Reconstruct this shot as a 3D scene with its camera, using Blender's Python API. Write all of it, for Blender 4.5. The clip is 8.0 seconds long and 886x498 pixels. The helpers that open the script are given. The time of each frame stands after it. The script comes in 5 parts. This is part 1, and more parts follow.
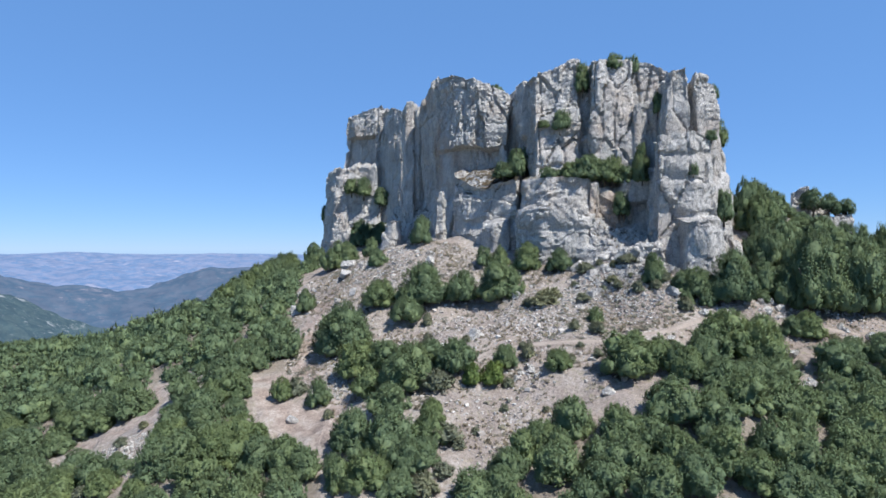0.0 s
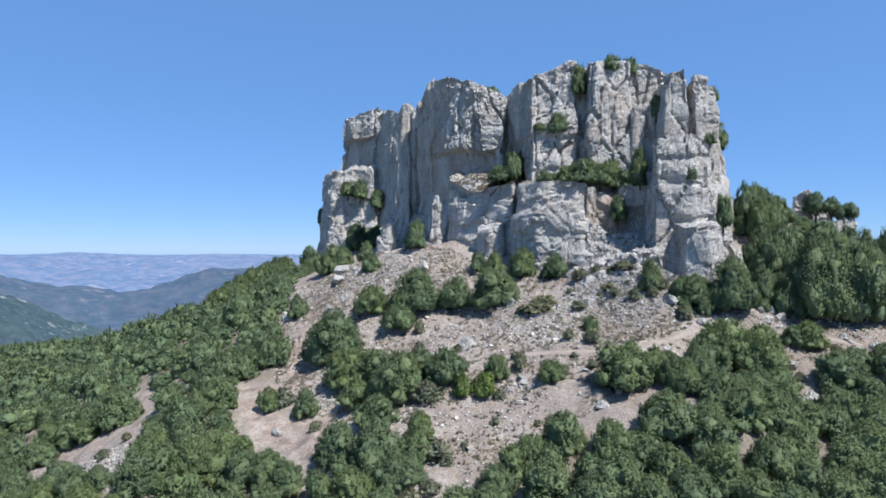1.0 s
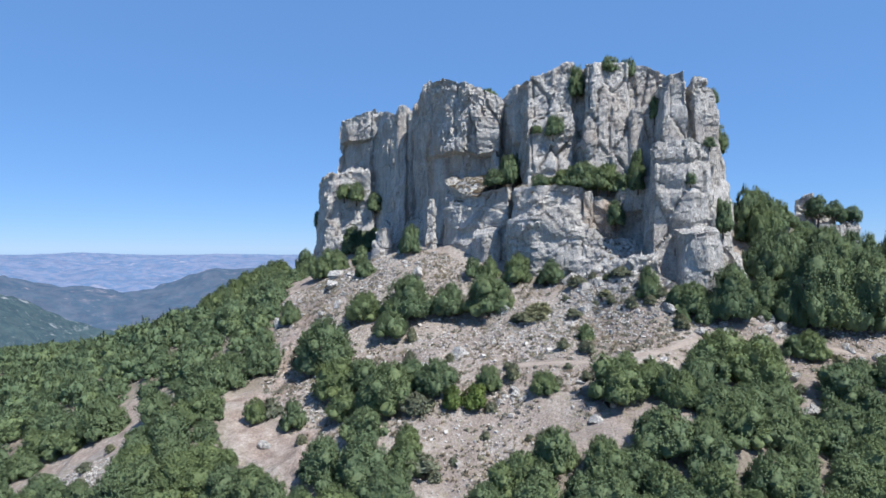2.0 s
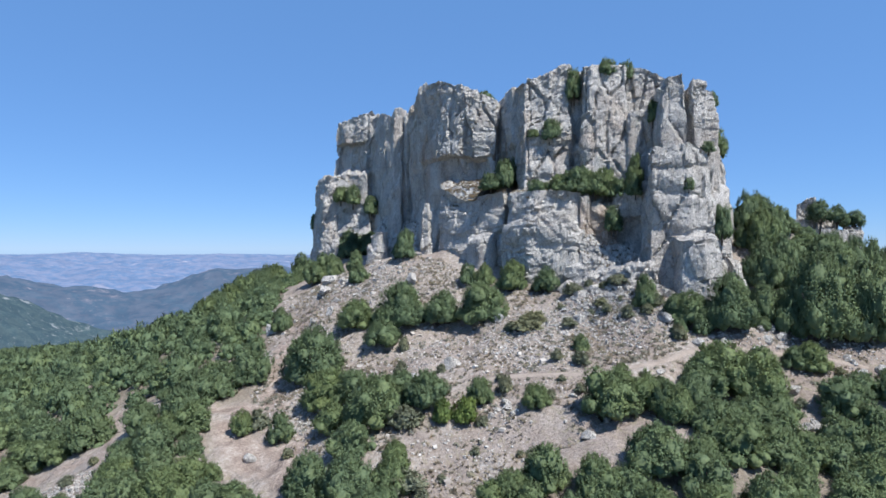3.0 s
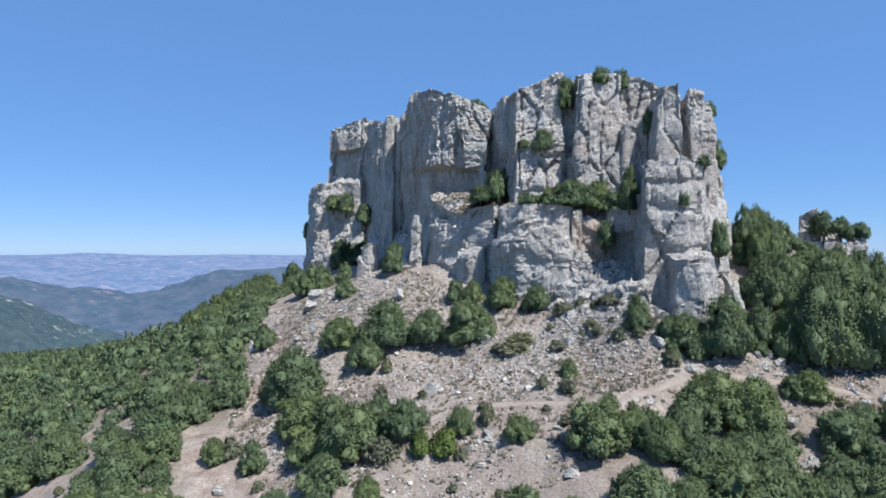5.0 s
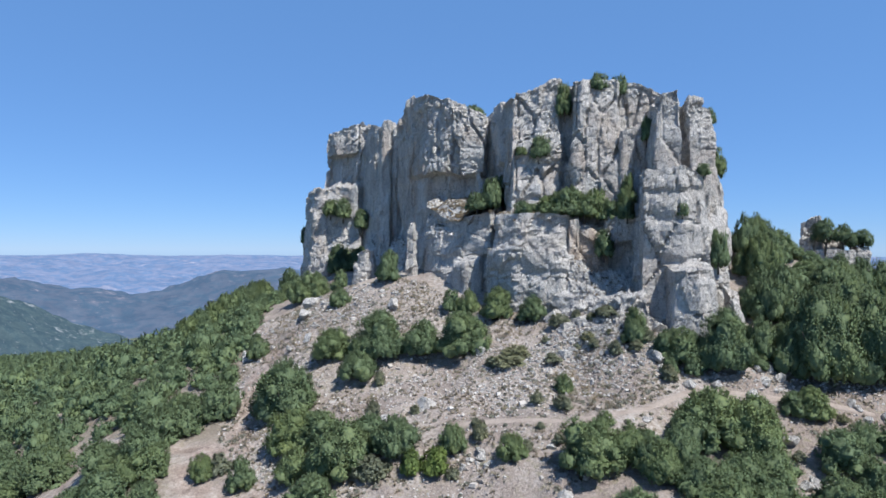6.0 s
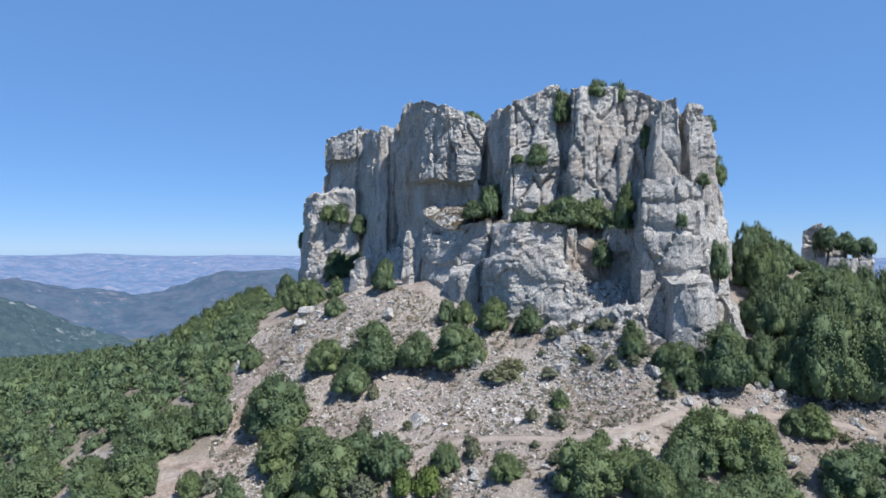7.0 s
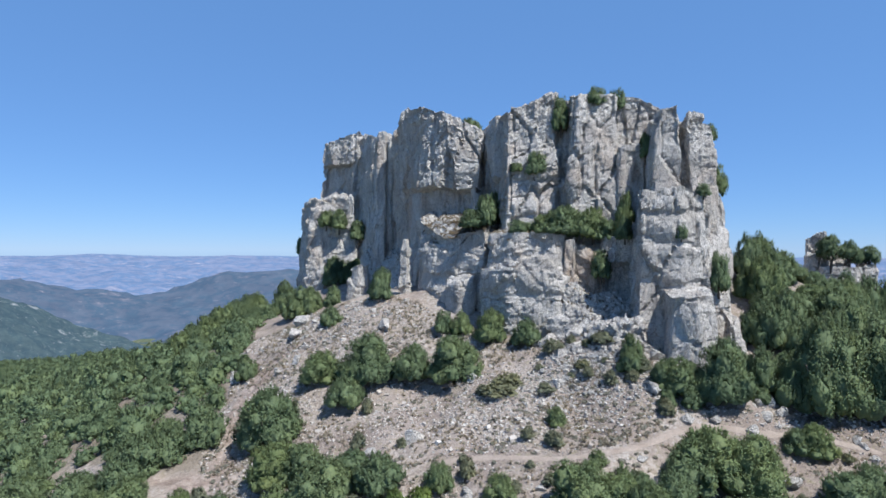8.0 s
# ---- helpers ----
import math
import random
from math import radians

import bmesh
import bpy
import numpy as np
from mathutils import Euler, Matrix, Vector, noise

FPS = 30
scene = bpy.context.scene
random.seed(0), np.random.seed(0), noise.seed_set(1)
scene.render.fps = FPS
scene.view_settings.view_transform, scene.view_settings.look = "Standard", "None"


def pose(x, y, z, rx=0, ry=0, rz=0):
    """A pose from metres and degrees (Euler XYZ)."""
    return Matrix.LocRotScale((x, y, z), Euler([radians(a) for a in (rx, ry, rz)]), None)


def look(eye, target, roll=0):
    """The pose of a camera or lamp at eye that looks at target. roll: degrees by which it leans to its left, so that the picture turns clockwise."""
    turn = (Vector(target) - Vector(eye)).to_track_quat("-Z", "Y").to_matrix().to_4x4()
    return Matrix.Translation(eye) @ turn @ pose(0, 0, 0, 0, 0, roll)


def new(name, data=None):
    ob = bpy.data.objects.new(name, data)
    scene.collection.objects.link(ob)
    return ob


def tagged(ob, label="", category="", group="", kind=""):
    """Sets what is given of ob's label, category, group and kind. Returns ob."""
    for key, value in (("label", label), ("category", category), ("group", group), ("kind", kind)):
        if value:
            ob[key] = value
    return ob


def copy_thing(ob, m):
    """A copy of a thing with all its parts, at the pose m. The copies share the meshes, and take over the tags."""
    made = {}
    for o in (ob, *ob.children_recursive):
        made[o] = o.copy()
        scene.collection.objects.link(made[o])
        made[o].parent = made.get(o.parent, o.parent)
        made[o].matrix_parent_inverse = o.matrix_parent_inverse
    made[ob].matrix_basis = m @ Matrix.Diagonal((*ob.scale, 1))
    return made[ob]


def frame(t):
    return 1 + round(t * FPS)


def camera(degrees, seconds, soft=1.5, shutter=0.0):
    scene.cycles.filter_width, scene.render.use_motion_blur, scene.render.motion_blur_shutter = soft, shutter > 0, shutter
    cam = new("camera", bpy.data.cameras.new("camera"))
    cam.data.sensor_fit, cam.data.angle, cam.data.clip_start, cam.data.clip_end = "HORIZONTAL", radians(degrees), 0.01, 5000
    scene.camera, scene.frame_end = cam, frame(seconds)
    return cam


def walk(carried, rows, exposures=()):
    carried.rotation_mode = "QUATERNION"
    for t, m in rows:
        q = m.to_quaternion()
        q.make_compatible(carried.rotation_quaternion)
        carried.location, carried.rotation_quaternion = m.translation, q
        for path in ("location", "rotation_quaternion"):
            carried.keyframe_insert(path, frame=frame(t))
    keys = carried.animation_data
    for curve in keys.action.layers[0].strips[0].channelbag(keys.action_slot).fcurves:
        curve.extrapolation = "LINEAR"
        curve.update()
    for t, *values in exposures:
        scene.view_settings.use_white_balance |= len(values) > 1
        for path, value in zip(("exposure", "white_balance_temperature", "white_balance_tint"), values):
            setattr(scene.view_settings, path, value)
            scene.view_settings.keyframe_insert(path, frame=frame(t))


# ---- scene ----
cam = camera(71.3, 8.0, 1.6)
METRES, EYE, TILT, LEAN, TURN = 24.0, 30.0, 0.0, 0.0, 0.0
ROWS = [
    (0.0, 0.0, 0.0, 0.0, 0.0, 0.0, -0.0),
    (0.5, 0.0391, 0.0525, 0.0213, 0.13, 0.02, -0.0),
    (1.0, 0.0767, 0.1047, 0.0429, 0.25, 0.04, -0.02),
    (1.5, 0.1138, 0.1568, 0.0658, 0.38, 0.04, -0.01),
    (3.0, 0.2199, 0.2996, 0.1422, 0.75, 0.01, -0.04),
    (3.5, 0.2551, 0.3444, 0.169, 0.86, 0.02, -0.05),
    (4.0, 0.2915, 0.3884, 0.1994, 0.96, 0.01, -0.05),
    (4.5, 0.3277, 0.4321, 0.2309, 1.09, 0.03, -0.07),
    (6.0, 0.4154, 0.5507, 0.3348, 1.44, 0.07, -0.1),
    (6.5, 0.4385, 0.5875, 0.3723, 1.51, 0.06, -0.12),
    (7.0, 0.4639, 0.6235, 0.4092, 1.64, 0.08, -0.13),
    (7.5, 0.4885, 0.6589, 0.4463, 1.78, 0.11, -0.15),
    (8.0, 0.5093, 0.6926, 0.4867, 1.89, 0.1, -0.14),
]
walk(cam, [(t, pose(0, 0, EYE, TILT, LEAN, TURN) @ pose(METRES * x, METRES * y, METRES * z, 90 + pitch, roll, yaw)) for t, x, y, z, yaw, pitch, roll in ROWS],
     [(0.0, 0.55, 5550, 10), (3.0, 0.51, 5550, 10), (8.0, 0.46, 5550, 10)])

# ---- sky and sun ----
SUN_TURN, SUN_HEIGHT = 130.0, 60.0
world = bpy.data.worlds.new("sky")
scene.world = world
world.use_nodes = True
sky = world.node_tree.nodes.new("ShaderNodeTexSky")
sky.sky_type, sky.sun_disc = "NISHITA", False
sky.sun_elevation, sky.sun_rotation = radians(SUN_HEIGHT), radians(SUN_TURN)
sky.altitude, sky.air_density, sky.dust_density, sky.ozone_density = 2500, 1.0, 0.0, 5.0
back = world.node_tree.nodes["Background"]
back.inputs["Strength"].default_value = 0.096
even = world.node_tree.nodes.new("ShaderNodeMixRGB")
even.inputs["Fac"].default_value, even.inputs["Color2"].default_value = 0.60, (1.42, 2.74, 5.02, 1)
world.node_tree.links.new(sky.outputs["Color"], even.inputs["Color1"])
world.node_tree.links.new(even.outputs["Color"], back.inputs["Color"])
sun = new("sun", bpy.data.lights.new("sun", "SUN"))
sun.data.energy, sun.data.angle, sun.data.color = 5.0, radians(0.53), (1.0, 0.90, 0.76)
a, e = radians(SUN_TURN), radians(SUN_HEIGHT)
sun.matrix_world = look((math.sin(a) * math.cos(e) * 900, math.cos(a) * math.cos(e) * 900, math.sin(e) * 900), (0, 0, 0))


# ---- materials ----
def nodes(name, roughness=0.9):
    m = bpy.data.materials.new(name)
    m.use_nodes = True
    t = m.node_tree
    shader = t.nodes["Principled BSDF"]
    shader.inputs["Roughness"].default_value = roughness
    shader.inputs["Specular IOR Level"].default_value = 0.25
    return m, t, shader


def node(t, kind, **values):
    n = t.nodes.new(kind)
    for key, v in values.items():
        n.inputs[key.replace("_", " ")].default_value = v
    return n


def grain(t, scale, detail=5.0, stretch=(1, 1, 1), rough=0.6):
    """Noise in metres of the object, finer with a higher scale."""
    place = t.nodes.new("ShaderNodeTexCoord")
    mapping = node(t, "ShaderNodeMapping", Scale=stretch)
    n = node(t, "ShaderNodeTexNoise", Scale=scale, Detail=detail, Roughness=rough)
    t.links.new(place.outputs["Object"], mapping.inputs["Vector"])
    t.links.new(mapping.outputs["Vector"], n.inputs["Vector"])
    return n.outputs["Fac"]


def ramp(t, fac, *stops):
    n = t.nodes.new("ShaderNodeValToRGB")
    while len(n.color_ramp.elements) < len(stops):
        n.color_ramp.elements.new(0.5)
    for el, (at, c) in zip(n.color_ramp.elements, stops):
        el.position, el.color = at, (*((c,) * 3 if isinstance(c, float) else c), 1)
    t.links.new(fac, n.inputs["Fac"])
    return n.outputs["Color"]


def blend(t, fac, one, two, way="MIX"):
    n = t.nodes.new("ShaderNodeMix")
    n.data_type, n.blend_type = "RGBA", way
    slots = [s for s in n.inputs if s.type == "RGBA"]
    for value, slot in ((fac, n.inputs[0]), (one, slots[0]), (two, slots[1])):
        if isinstance(value, bpy.types.NodeSocket):
            t.links.new(value, slot)
        else:
            slot.default_value = value if isinstance(value, float) else (*value, 1)
    return next(s for s in n.outputs if s.type == "RGBA")


def bump(t, shader, height, depth, before=None):
    n = node(t, "ShaderNodeBump", Strength=1.0, Distance=depth)
    t.links.new(height, n.inputs["Height"])
    if before:
        t.links.new(before, n.inputs["Normal"])
    t.links.new(n.outputs["Normal"], shader.inputs["Normal"])
    return n.outputs["Normal"]


def joints(t, scale, stretch):
    """Distance from the nearest crack of a net of warped cracks."""
    place = t.nodes.new("ShaderNodeTexCoord")
    mapping = node(t, "ShaderNodeMapping", Scale=stretch)
    warp = node(t, "ShaderNodeTexNoise", Scale=0.5, Detail=4.0)
    add = t.nodes.new("ShaderNodeMixRGB")
    add.blend_type, add.inputs["Fac"].default_value = "LINEAR_LIGHT", 0.9
    net = node(t, "ShaderNodeTexVoronoi", Scale=scale)
    net.feature = "DISTANCE_TO_EDGE"
    t.links.new(place.outputs["Object"], mapping.inputs["Vector"])
    t.links.new(mapping.outputs["Vector"], warp.inputs["Vector"])
    t.links.new(mapping.outputs["Vector"], add.inputs["Color1"])
    t.links.new(warp.outputs["Color"], add.inputs["Color2"])
    t.links.new(add.outputs["Color"], net.inputs["Vector"])
    return net.outputs["Distance"]


def limestone(name, ochre=0.5, spread=0.54):
    m, t, s = nodes(name)
    base = ramp(t, grain(t, 0.22, 6), (0.30, (0.50, 0.464, 0.415)), (0.5, (0.615, 0.576, 0.522)), (0.68, (0.69, 0.655, 0.60)))
    streak = ramp(t, grain(t, 0.9, 4, (1, 1, 0.10)), (0.36, (0.78, 0.78, 0.80)), (0.56, (1.02, 1.02, 1.02)))
    base = blend(t, 0.75, base, streak, "MULTIPLY")
    stain = ramp(t, grain(t, 0.11, 5, (1, 1, 0.6)), (spread, 0.0), (spread + 0.15, ochre))
    base = blend(t, stain, base, (0.47, 0.36, 0.27))
    speck = ramp(t, grain(t, 3.5, 4), (0.35, (0.76, 0.76, 0.76)), (0.55, (1.0, 1.0, 1.0)), (0.75, (1.1, 1.1, 1.09)))
    base = blend(t, 0.8, base, speck, "MULTIPLY")
    crack = joints(t, 0.30, (1, 1, 0.45))
    split = joints(t, 0.85, (1, 1, 0.55))
    pits = grain(t, 1.9, 7, (1, 1, 0.8), 0.72)
    base = blend(t, 0.35, base, ramp(t, crack, (0.0, 0.30), (0.016, 1.0)), "MULTIPLY")
    # pits drawn darker, raised bits lighter: recess shade put into the colour
    base = blend(t, 0.9, base, ramp(t, pits, (0.32, (0.68, 0.68, 0.70)), (0.45, (1.0, 1.0, 1.0)), (0.64, (1.07, 1.07, 1.06))), "MULTIPLY")
    base = blend(t, 0.35, base, ramp(t, split, (0.0, 0.35), (0.03, 1.0)), "MULTIPLY")
    t.links.new(base, s.inputs["Base Color"])
    n = bump(t, s, pits, 0.62)
    n = bump(t, s, ramp(t, split, (0.0, 0.0), (0.06, 1.0)), 0.10, n)
    n = bump(t, s, ramp(t, crack, (0.0, 0.0), (0.03, 1.0)), 0.08, n)
    bump(t, s, grain(t, 5.0, 5), 0.20, n)
    return m


def mask(t, name):
    n = t.nodes.new("ShaderNodeAttribute")
    n.attribute_name = name
    return n.outputs["Fac"]


def earth():
    m, t, s = nodes("stony_earth", 0.95)
    soil = ramp(t, grain(t, 0.12, 7), (0.30, (0.206, 0.164, 0.136)), (0.5, (0.276, 0.225, 0.189)), (0.7, (0.352, 0.300, 0.260)))
    gravel = ramp(t, grain(t, 3.2, 4), (0.36, (0.66, 0.63, 0.61)), (0.52, (1.0, 1.0, 1.0)), (0.66, (1.22, 1.25, 1.26)))
    soil = blend(t, 0.8, soil, gravel, "MULTIPLY")
    stony = ramp(t, grain(t, 0.07, 6), (0.42, 0.1), (0.60, 0.75))
    rubble = ramp(t, grain(t, 1.5, 6, rough=0.7), (0.36, (0.22, 0.182, 0.148)), (0.46, (0.35, 0.30, 0.25)), (0.56, (0.445, 0.398, 0.346)), (0.68, (0.52, 0.484, 0.436)))
    soil = blend(t, stony, soil, rubble)
    straw = ramp(t, grain(t, 0.9, 8, rough=0.7), (0.54, 0.0), (0.64, 0.75))
    soil = blend(t, straw, soil, ramp(t, grain(t, 5.0, 3), (0.4, (0.17, 0.15, 0.09)), (0.6, (0.32, 0.28, 0.18))))
    bare = ramp(t, grain(t, 0.38, 8, rough=0.7), (0.34, (0.205, 0.158, 0.128)), (0.5, (0.315, 0.250, 0.205)), (0.64, (0.44, 0.375, 0.318)))
    soil = blend(t, mask(t, "bare"), soil, blend(t, 0.6, bare, gravel, "MULTIPLY"))
    soil = blend(t, mask(t, "litter"), soil, ramp(t, grain(t, 0.8, 6), (0.35, (0.095, 0.083, 0.054)), (0.65, (0.20, 0.168, 0.120))))
    soil = blend(t, mask(t, "scrub"), soil, ramp(t, grain(t, 0.25, 8), (0.35, (0.055, 0.075, 0.035)), (0.55, (0.10, 0.12, 0.06)), (0.72, (0.24, 0.21, 0.15))))
    t.links.new(soil, s.inputs["Base Color"])
    bump(t, s, grain(t, 2.4, 7, rough=0.7), 0.35)
    return m


def trodden():
    m, t, s = nodes("trodden_earth", 0.95)
    c = ramp(t, grain(t, 0.7, 7), (0.3, (0.27, 0.218, 0.175)), (0.7, (0.37, 0.312, 0.26)))
    t.links.new(blend(t, 0.5, c, ramp(t, grain(t, 6.0, 3), (0.35, 0.6), (0.6, 1.0)), "MULTIPLY"), s.inputs["Base Color"])
    bump(t, s, grain(t, 4.0, 5), 0.06)
    return m


def leaves(name, dark, mid, light):
    """Leaf colours from leaf to leaf and from tree to tree, shaded by the clump that a leaf belongs to."""
    m, t, s = nodes(name, 0.62)
    s.inputs["Specular IOR Level"].default_value = 0.12
    geo, info = t.nodes.new("ShaderNodeNewGeometry"), t.nodes.new("ShaderNodeObjectInfo")
    c = ramp(t, geo.outputs["Random Per Island"], (0.0, dark), (0.5, mid), (1.0, light))
    tone = ramp(t, info.outputs["Random"], (0.0, (0.92, 0.94, 0.96)), (0.5, (1.0, 1.0, 1.0)), (1.0, (1.10, 1.06, 0.90)))
    c = blend(t, 1.0, c, tone, "MULTIPLY")
    c = blend(t, 0.8, c, ramp(t, grain(t, 0.16, 3), (0.36, (0.85, 0.87, 0.87)), (0.5, (1.0, 1.0, 1.0)), (0.64, (1.24, 1.16, 1.0))), "MULTIPLY")
    c = blend(t, 0.7, c, ramp(t, grain(t, 3.4, 3), (0.38, (0.72, 0.76, 0.80)), (0.5, (1.0, 1.0, 1.0)), (0.62, (1.14, 1.12, 1.05))), "MULTIPLY")
    t.links.new(c, s.inputs["Base Color"])
    lucent = t.nodes.new("ShaderNodeBsdfTranslucent")
    t.links.new(c, lucent.inputs["Color"])
    way = t.nodes.new("ShaderNodeAttribute")
    way.attribute_name = "puff"
    turned = t.nodes.new("ShaderNodeVectorTransform")
    turned.vector_type, turned.convert_from, turned.convert_to = "NORMAL", "OBJECT", "WORLD"
    t.links.new(way.outputs["Vector"], turned.inputs["Vector"])
    t.links.new(turned.outputs["Vector"], s.inputs["Normal"])
    t.links.new(turned.outputs["Vector"], lucent.inputs["Normal"])
    mix = t.nodes.new("ShaderNodeMixShader")
    mix.inputs["Fac"].default_value = 0.48
    out = t.nodes["Material Output"]
    t.links.new(s.outputs["BSDF"], mix.inputs[1])
    t.links.new(lucent.outputs["BSDF"], mix.inputs[2])
    t.links.new(mix.outputs["Shader"], out.inputs["Surface"])
    return m


def bark():
    m, t, s = nodes("oak_bark")
    t.links.new(ramp(t, grain(t, 6, 5, (1, 1, 0.2)), (0.3, (0.06, 0.05, 0.04)), (0.7, (0.17, 0.14, 0.11))), s.inputs["Base Color"])
    bump(t, s, grain(t, 9, 4, (1, 1, 0.2)), 0.05)
    return m


def distance(name, woods, land, pale, haze_colour, glow, scale, specks=0.8):
    """Far country, its haze painted in as bluish colours and an even surface glow."""
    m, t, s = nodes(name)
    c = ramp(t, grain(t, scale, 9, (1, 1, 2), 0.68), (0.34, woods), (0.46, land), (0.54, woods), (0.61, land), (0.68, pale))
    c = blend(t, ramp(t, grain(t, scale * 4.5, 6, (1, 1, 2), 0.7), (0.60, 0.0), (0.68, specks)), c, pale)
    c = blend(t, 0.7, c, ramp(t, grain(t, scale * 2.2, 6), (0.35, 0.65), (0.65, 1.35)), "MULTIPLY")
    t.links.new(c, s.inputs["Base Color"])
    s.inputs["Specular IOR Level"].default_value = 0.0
    s.inputs["Emission Color"].default_value = (*haze_colour, 1)
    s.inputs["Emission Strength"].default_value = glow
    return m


ROCK, PALE_ROCK = limestone("weathered_limestone"), limestone("pale_limestone", 0.3)
STAINED_ROCK, RUSTY_ROCK = limestone("stained_limestone", 0.65, 0.49), limestone("rusty_limestone", 0.85, 0.40)
STONE = nodes("scree_stone")[0]
stone_tree = STONE.node_tree
stone_tree.links.new(ramp(stone_tree, stone_tree.nodes.new("ShaderNodeNewGeometry").outputs["Random Per Island"], (0.0, (0.30, 0.260, 0.222)), (0.5, (0.42, 0.380, 0.335)), (1.0, (0.54, 0.508, 0.46))), stone_tree.nodes["Principled BSDF"].inputs["Base Color"])
EARTH, TRODDEN, BARK = earth(), trodden(), bark()
OAK = leaves("holm_oak_leaves", (0.198, 0.264, 0.140), (0.224, 0.292, 0.153), (0.250, 0.320, 0.166))
TWIGS = leaves("inner_twigs", (0.196, 0.254, 0.134), (0.207, 0.266, 0.141), (0.218, 0.278, 0.147))
BROOM = leaves("fresh_shrub_leaves", (0.165, 0.235, 0.075), (0.215, 0.290, 0.095), (0.275, 0.350, 0.125))
STRAW = leaves("straw", (0.26, 0.222, 0.166), (0.30, 0.258, 0.195), (0.34, 0.295, 0.225))
GRASS = leaves("dry_grass_blades", (0.24, 0.205, 0.15), (0.32, 0.28, 0.215), (0.40, 0.355, 0.28))
CUSHION = leaves("grey_thyme", (0.20, 0.195, 0.150), (0.26, 0.252, 0.20), (0.32, 0.31, 0.25))
HEATH = leaves("dry_shrub_leaves", (0.215, 0.232, 0.152), (0.275, 0.290, 0.190), (0.340, 0.350, 0.240))


# ---- mesh helpers ----
def mesh_from(name, verts, faces, material, smooth=False):
    """A mesh from arrays: faces is n x 3 or n x 4."""
    faces = np.asarray(faces, np.int32)
    n, k = faces.shape
    me = bpy.data.meshes.new(name)
    me.vertices.add(len(verts))
    me.vertices.foreach_set("co", np.asarray(verts, np.float32).ravel())
    me.loops.add(n * k)
    me.loops.foreach_set("vertex_index", faces.ravel())
    me.polygons.add(n)
    me.polygons.foreach_set("loop_start", np.arange(0, n * k, k, dtype=np.int32))
    me.polygons.foreach_set("use_smooth", np.full(n, smooth))
    me.update(calc_edges=True)
    me.validate()
    me.materials.append(material)
    return me


def part(name, me, parent, label=""):
    ob = new(name, me)
    ob.parent = parent
    return tagged(ob, label) if label else ob


def grid_faces(rows, cols, wrap=False):
    r, c = np.meshgrid(np.arange(rows - 1), np.arange(cols if wrap else cols - 1), indexing="ij")
    d = (c + 1) % cols
    return np.stack([r * cols + c, r * cols + d, (r + 1) * cols + d, (r + 1) * cols + c], -1).reshape(-1, 4)


def chance(i, j, k, salt=0):
    """A number from 0 to 1 for each cell of a lattice."""
    h = (i.astype(np.int64) * 374761393 + j.astype(np.int64) * 668265263 + k.astype(np.int64) * 1442695041 + salt * 974711) & 0xFFFFFFFF
    h = ((h ^ (h >> 13)) * 1274126177) & 0xFFFFFFFF
    h = ((h ^ (h >> 16)) * 1103515245) & 0xFFFFFFFF
    return ((h ^ (h >> 15)) & 0xFFFFFF) / 0xFFFFFF


def lumps(p, salt=0):
    """Smooth noise from -1 to 1 at points p."""
    f = np.floor(p)
    u = p - f
    u = u * u * (3 - 2 * u)
    i, j, k = (f[..., n] for n in range(3))
    total = 0
    for a in (0, 1):
        for b in (0, 1):
            for c in (0, 1):
                w = (u[..., 0] if a else 1 - u[..., 0]) * (u[..., 1] if b else 1 - u[..., 1]) * (u[..., 2] if c else 1 - u[..., 2])
                total = total + w * chance(i + a, j + b, k + c, salt)
    return total * 2 - 1


def rough(p, octaves=4, salt=0):
    return sum(lumps(p * 2.03 ** n, salt + n) * 0.55 ** n for n in range(octaves))


def facets(p, salt, tilt):
    """Irregular cells, each cut to its own tilted plane: its height from about -1 to 1, and the distance to the next cell."""
    f = np.floor(p)
    one, two, plane = np.full(p.shape[:-1], 9.0), np.full(p.shape[:-1], 9.0), np.zeros(p.shape[:-1])
    for a in (-1, 0, 1):
        for b in (-1, 0, 1):
            for c in (-1, 0, 1):
                i, j, k = f[..., 0] + a, f[..., 1] + b, f[..., 2] + c
                h = [chance(i, j, k, salt + n) for n in range(7)]
                off = p - np.stack([i + h[0], j + h[1], k + h[2]], -1)
                d = np.linalg.norm(off, axis=-1)
                near = d < one
                two = np.where(near, one, np.minimum(two, d))
                cut = h[3] - 0.5 + tilt * sum((h[4 + n] * 2 - 1) * off[..., n] for n in range(3))
                plane = np.where(near, cut, plane)
                one = np.where(near, d, one)
    return plane, two - one


# ---- the hill ----
BUMPS = [(36, 114, 3.6, 8), (-2, 146, 4.2, 13), (-9, 111, -2.0, 8), (-33, 98, 2.4, 12), (76, 113, 2.3, 12), (-60, 103, -0.7, 10), (-22, 150, 1.9, 10), (52, 102, 0.8, 8), (-31, 133, -1.4, 10), (50, 82, -2.0, 10), (42, 101, 1.3, 7), (-43, 222, 2.6, 14), (20, 85, -0.3, 10), (60, 130, -0.1, 12), (66, 129, 8.0, 10),
         (-21, 94, -3.0, 7), (-26, 110, -3.2, 6.5), (6, 116, -2.4, 6), (31, 90, 1.7, 6), (18, 92, 0.9, 6), (-57, 122, -1.3, 7), (30, 73, 2.1, 8), (30, 103, -1.2, 5), (-47, 95, 1.1, 7), (-25, 134, 0.5, 8), (-4, 135, -0.9, 8), (7, 82, -0.9, 7)]
HILL = [20.57, 18.35, 24.49, -10.71, 4.60, -6.93, -3.86, -0.41, -1.78, -0.71]


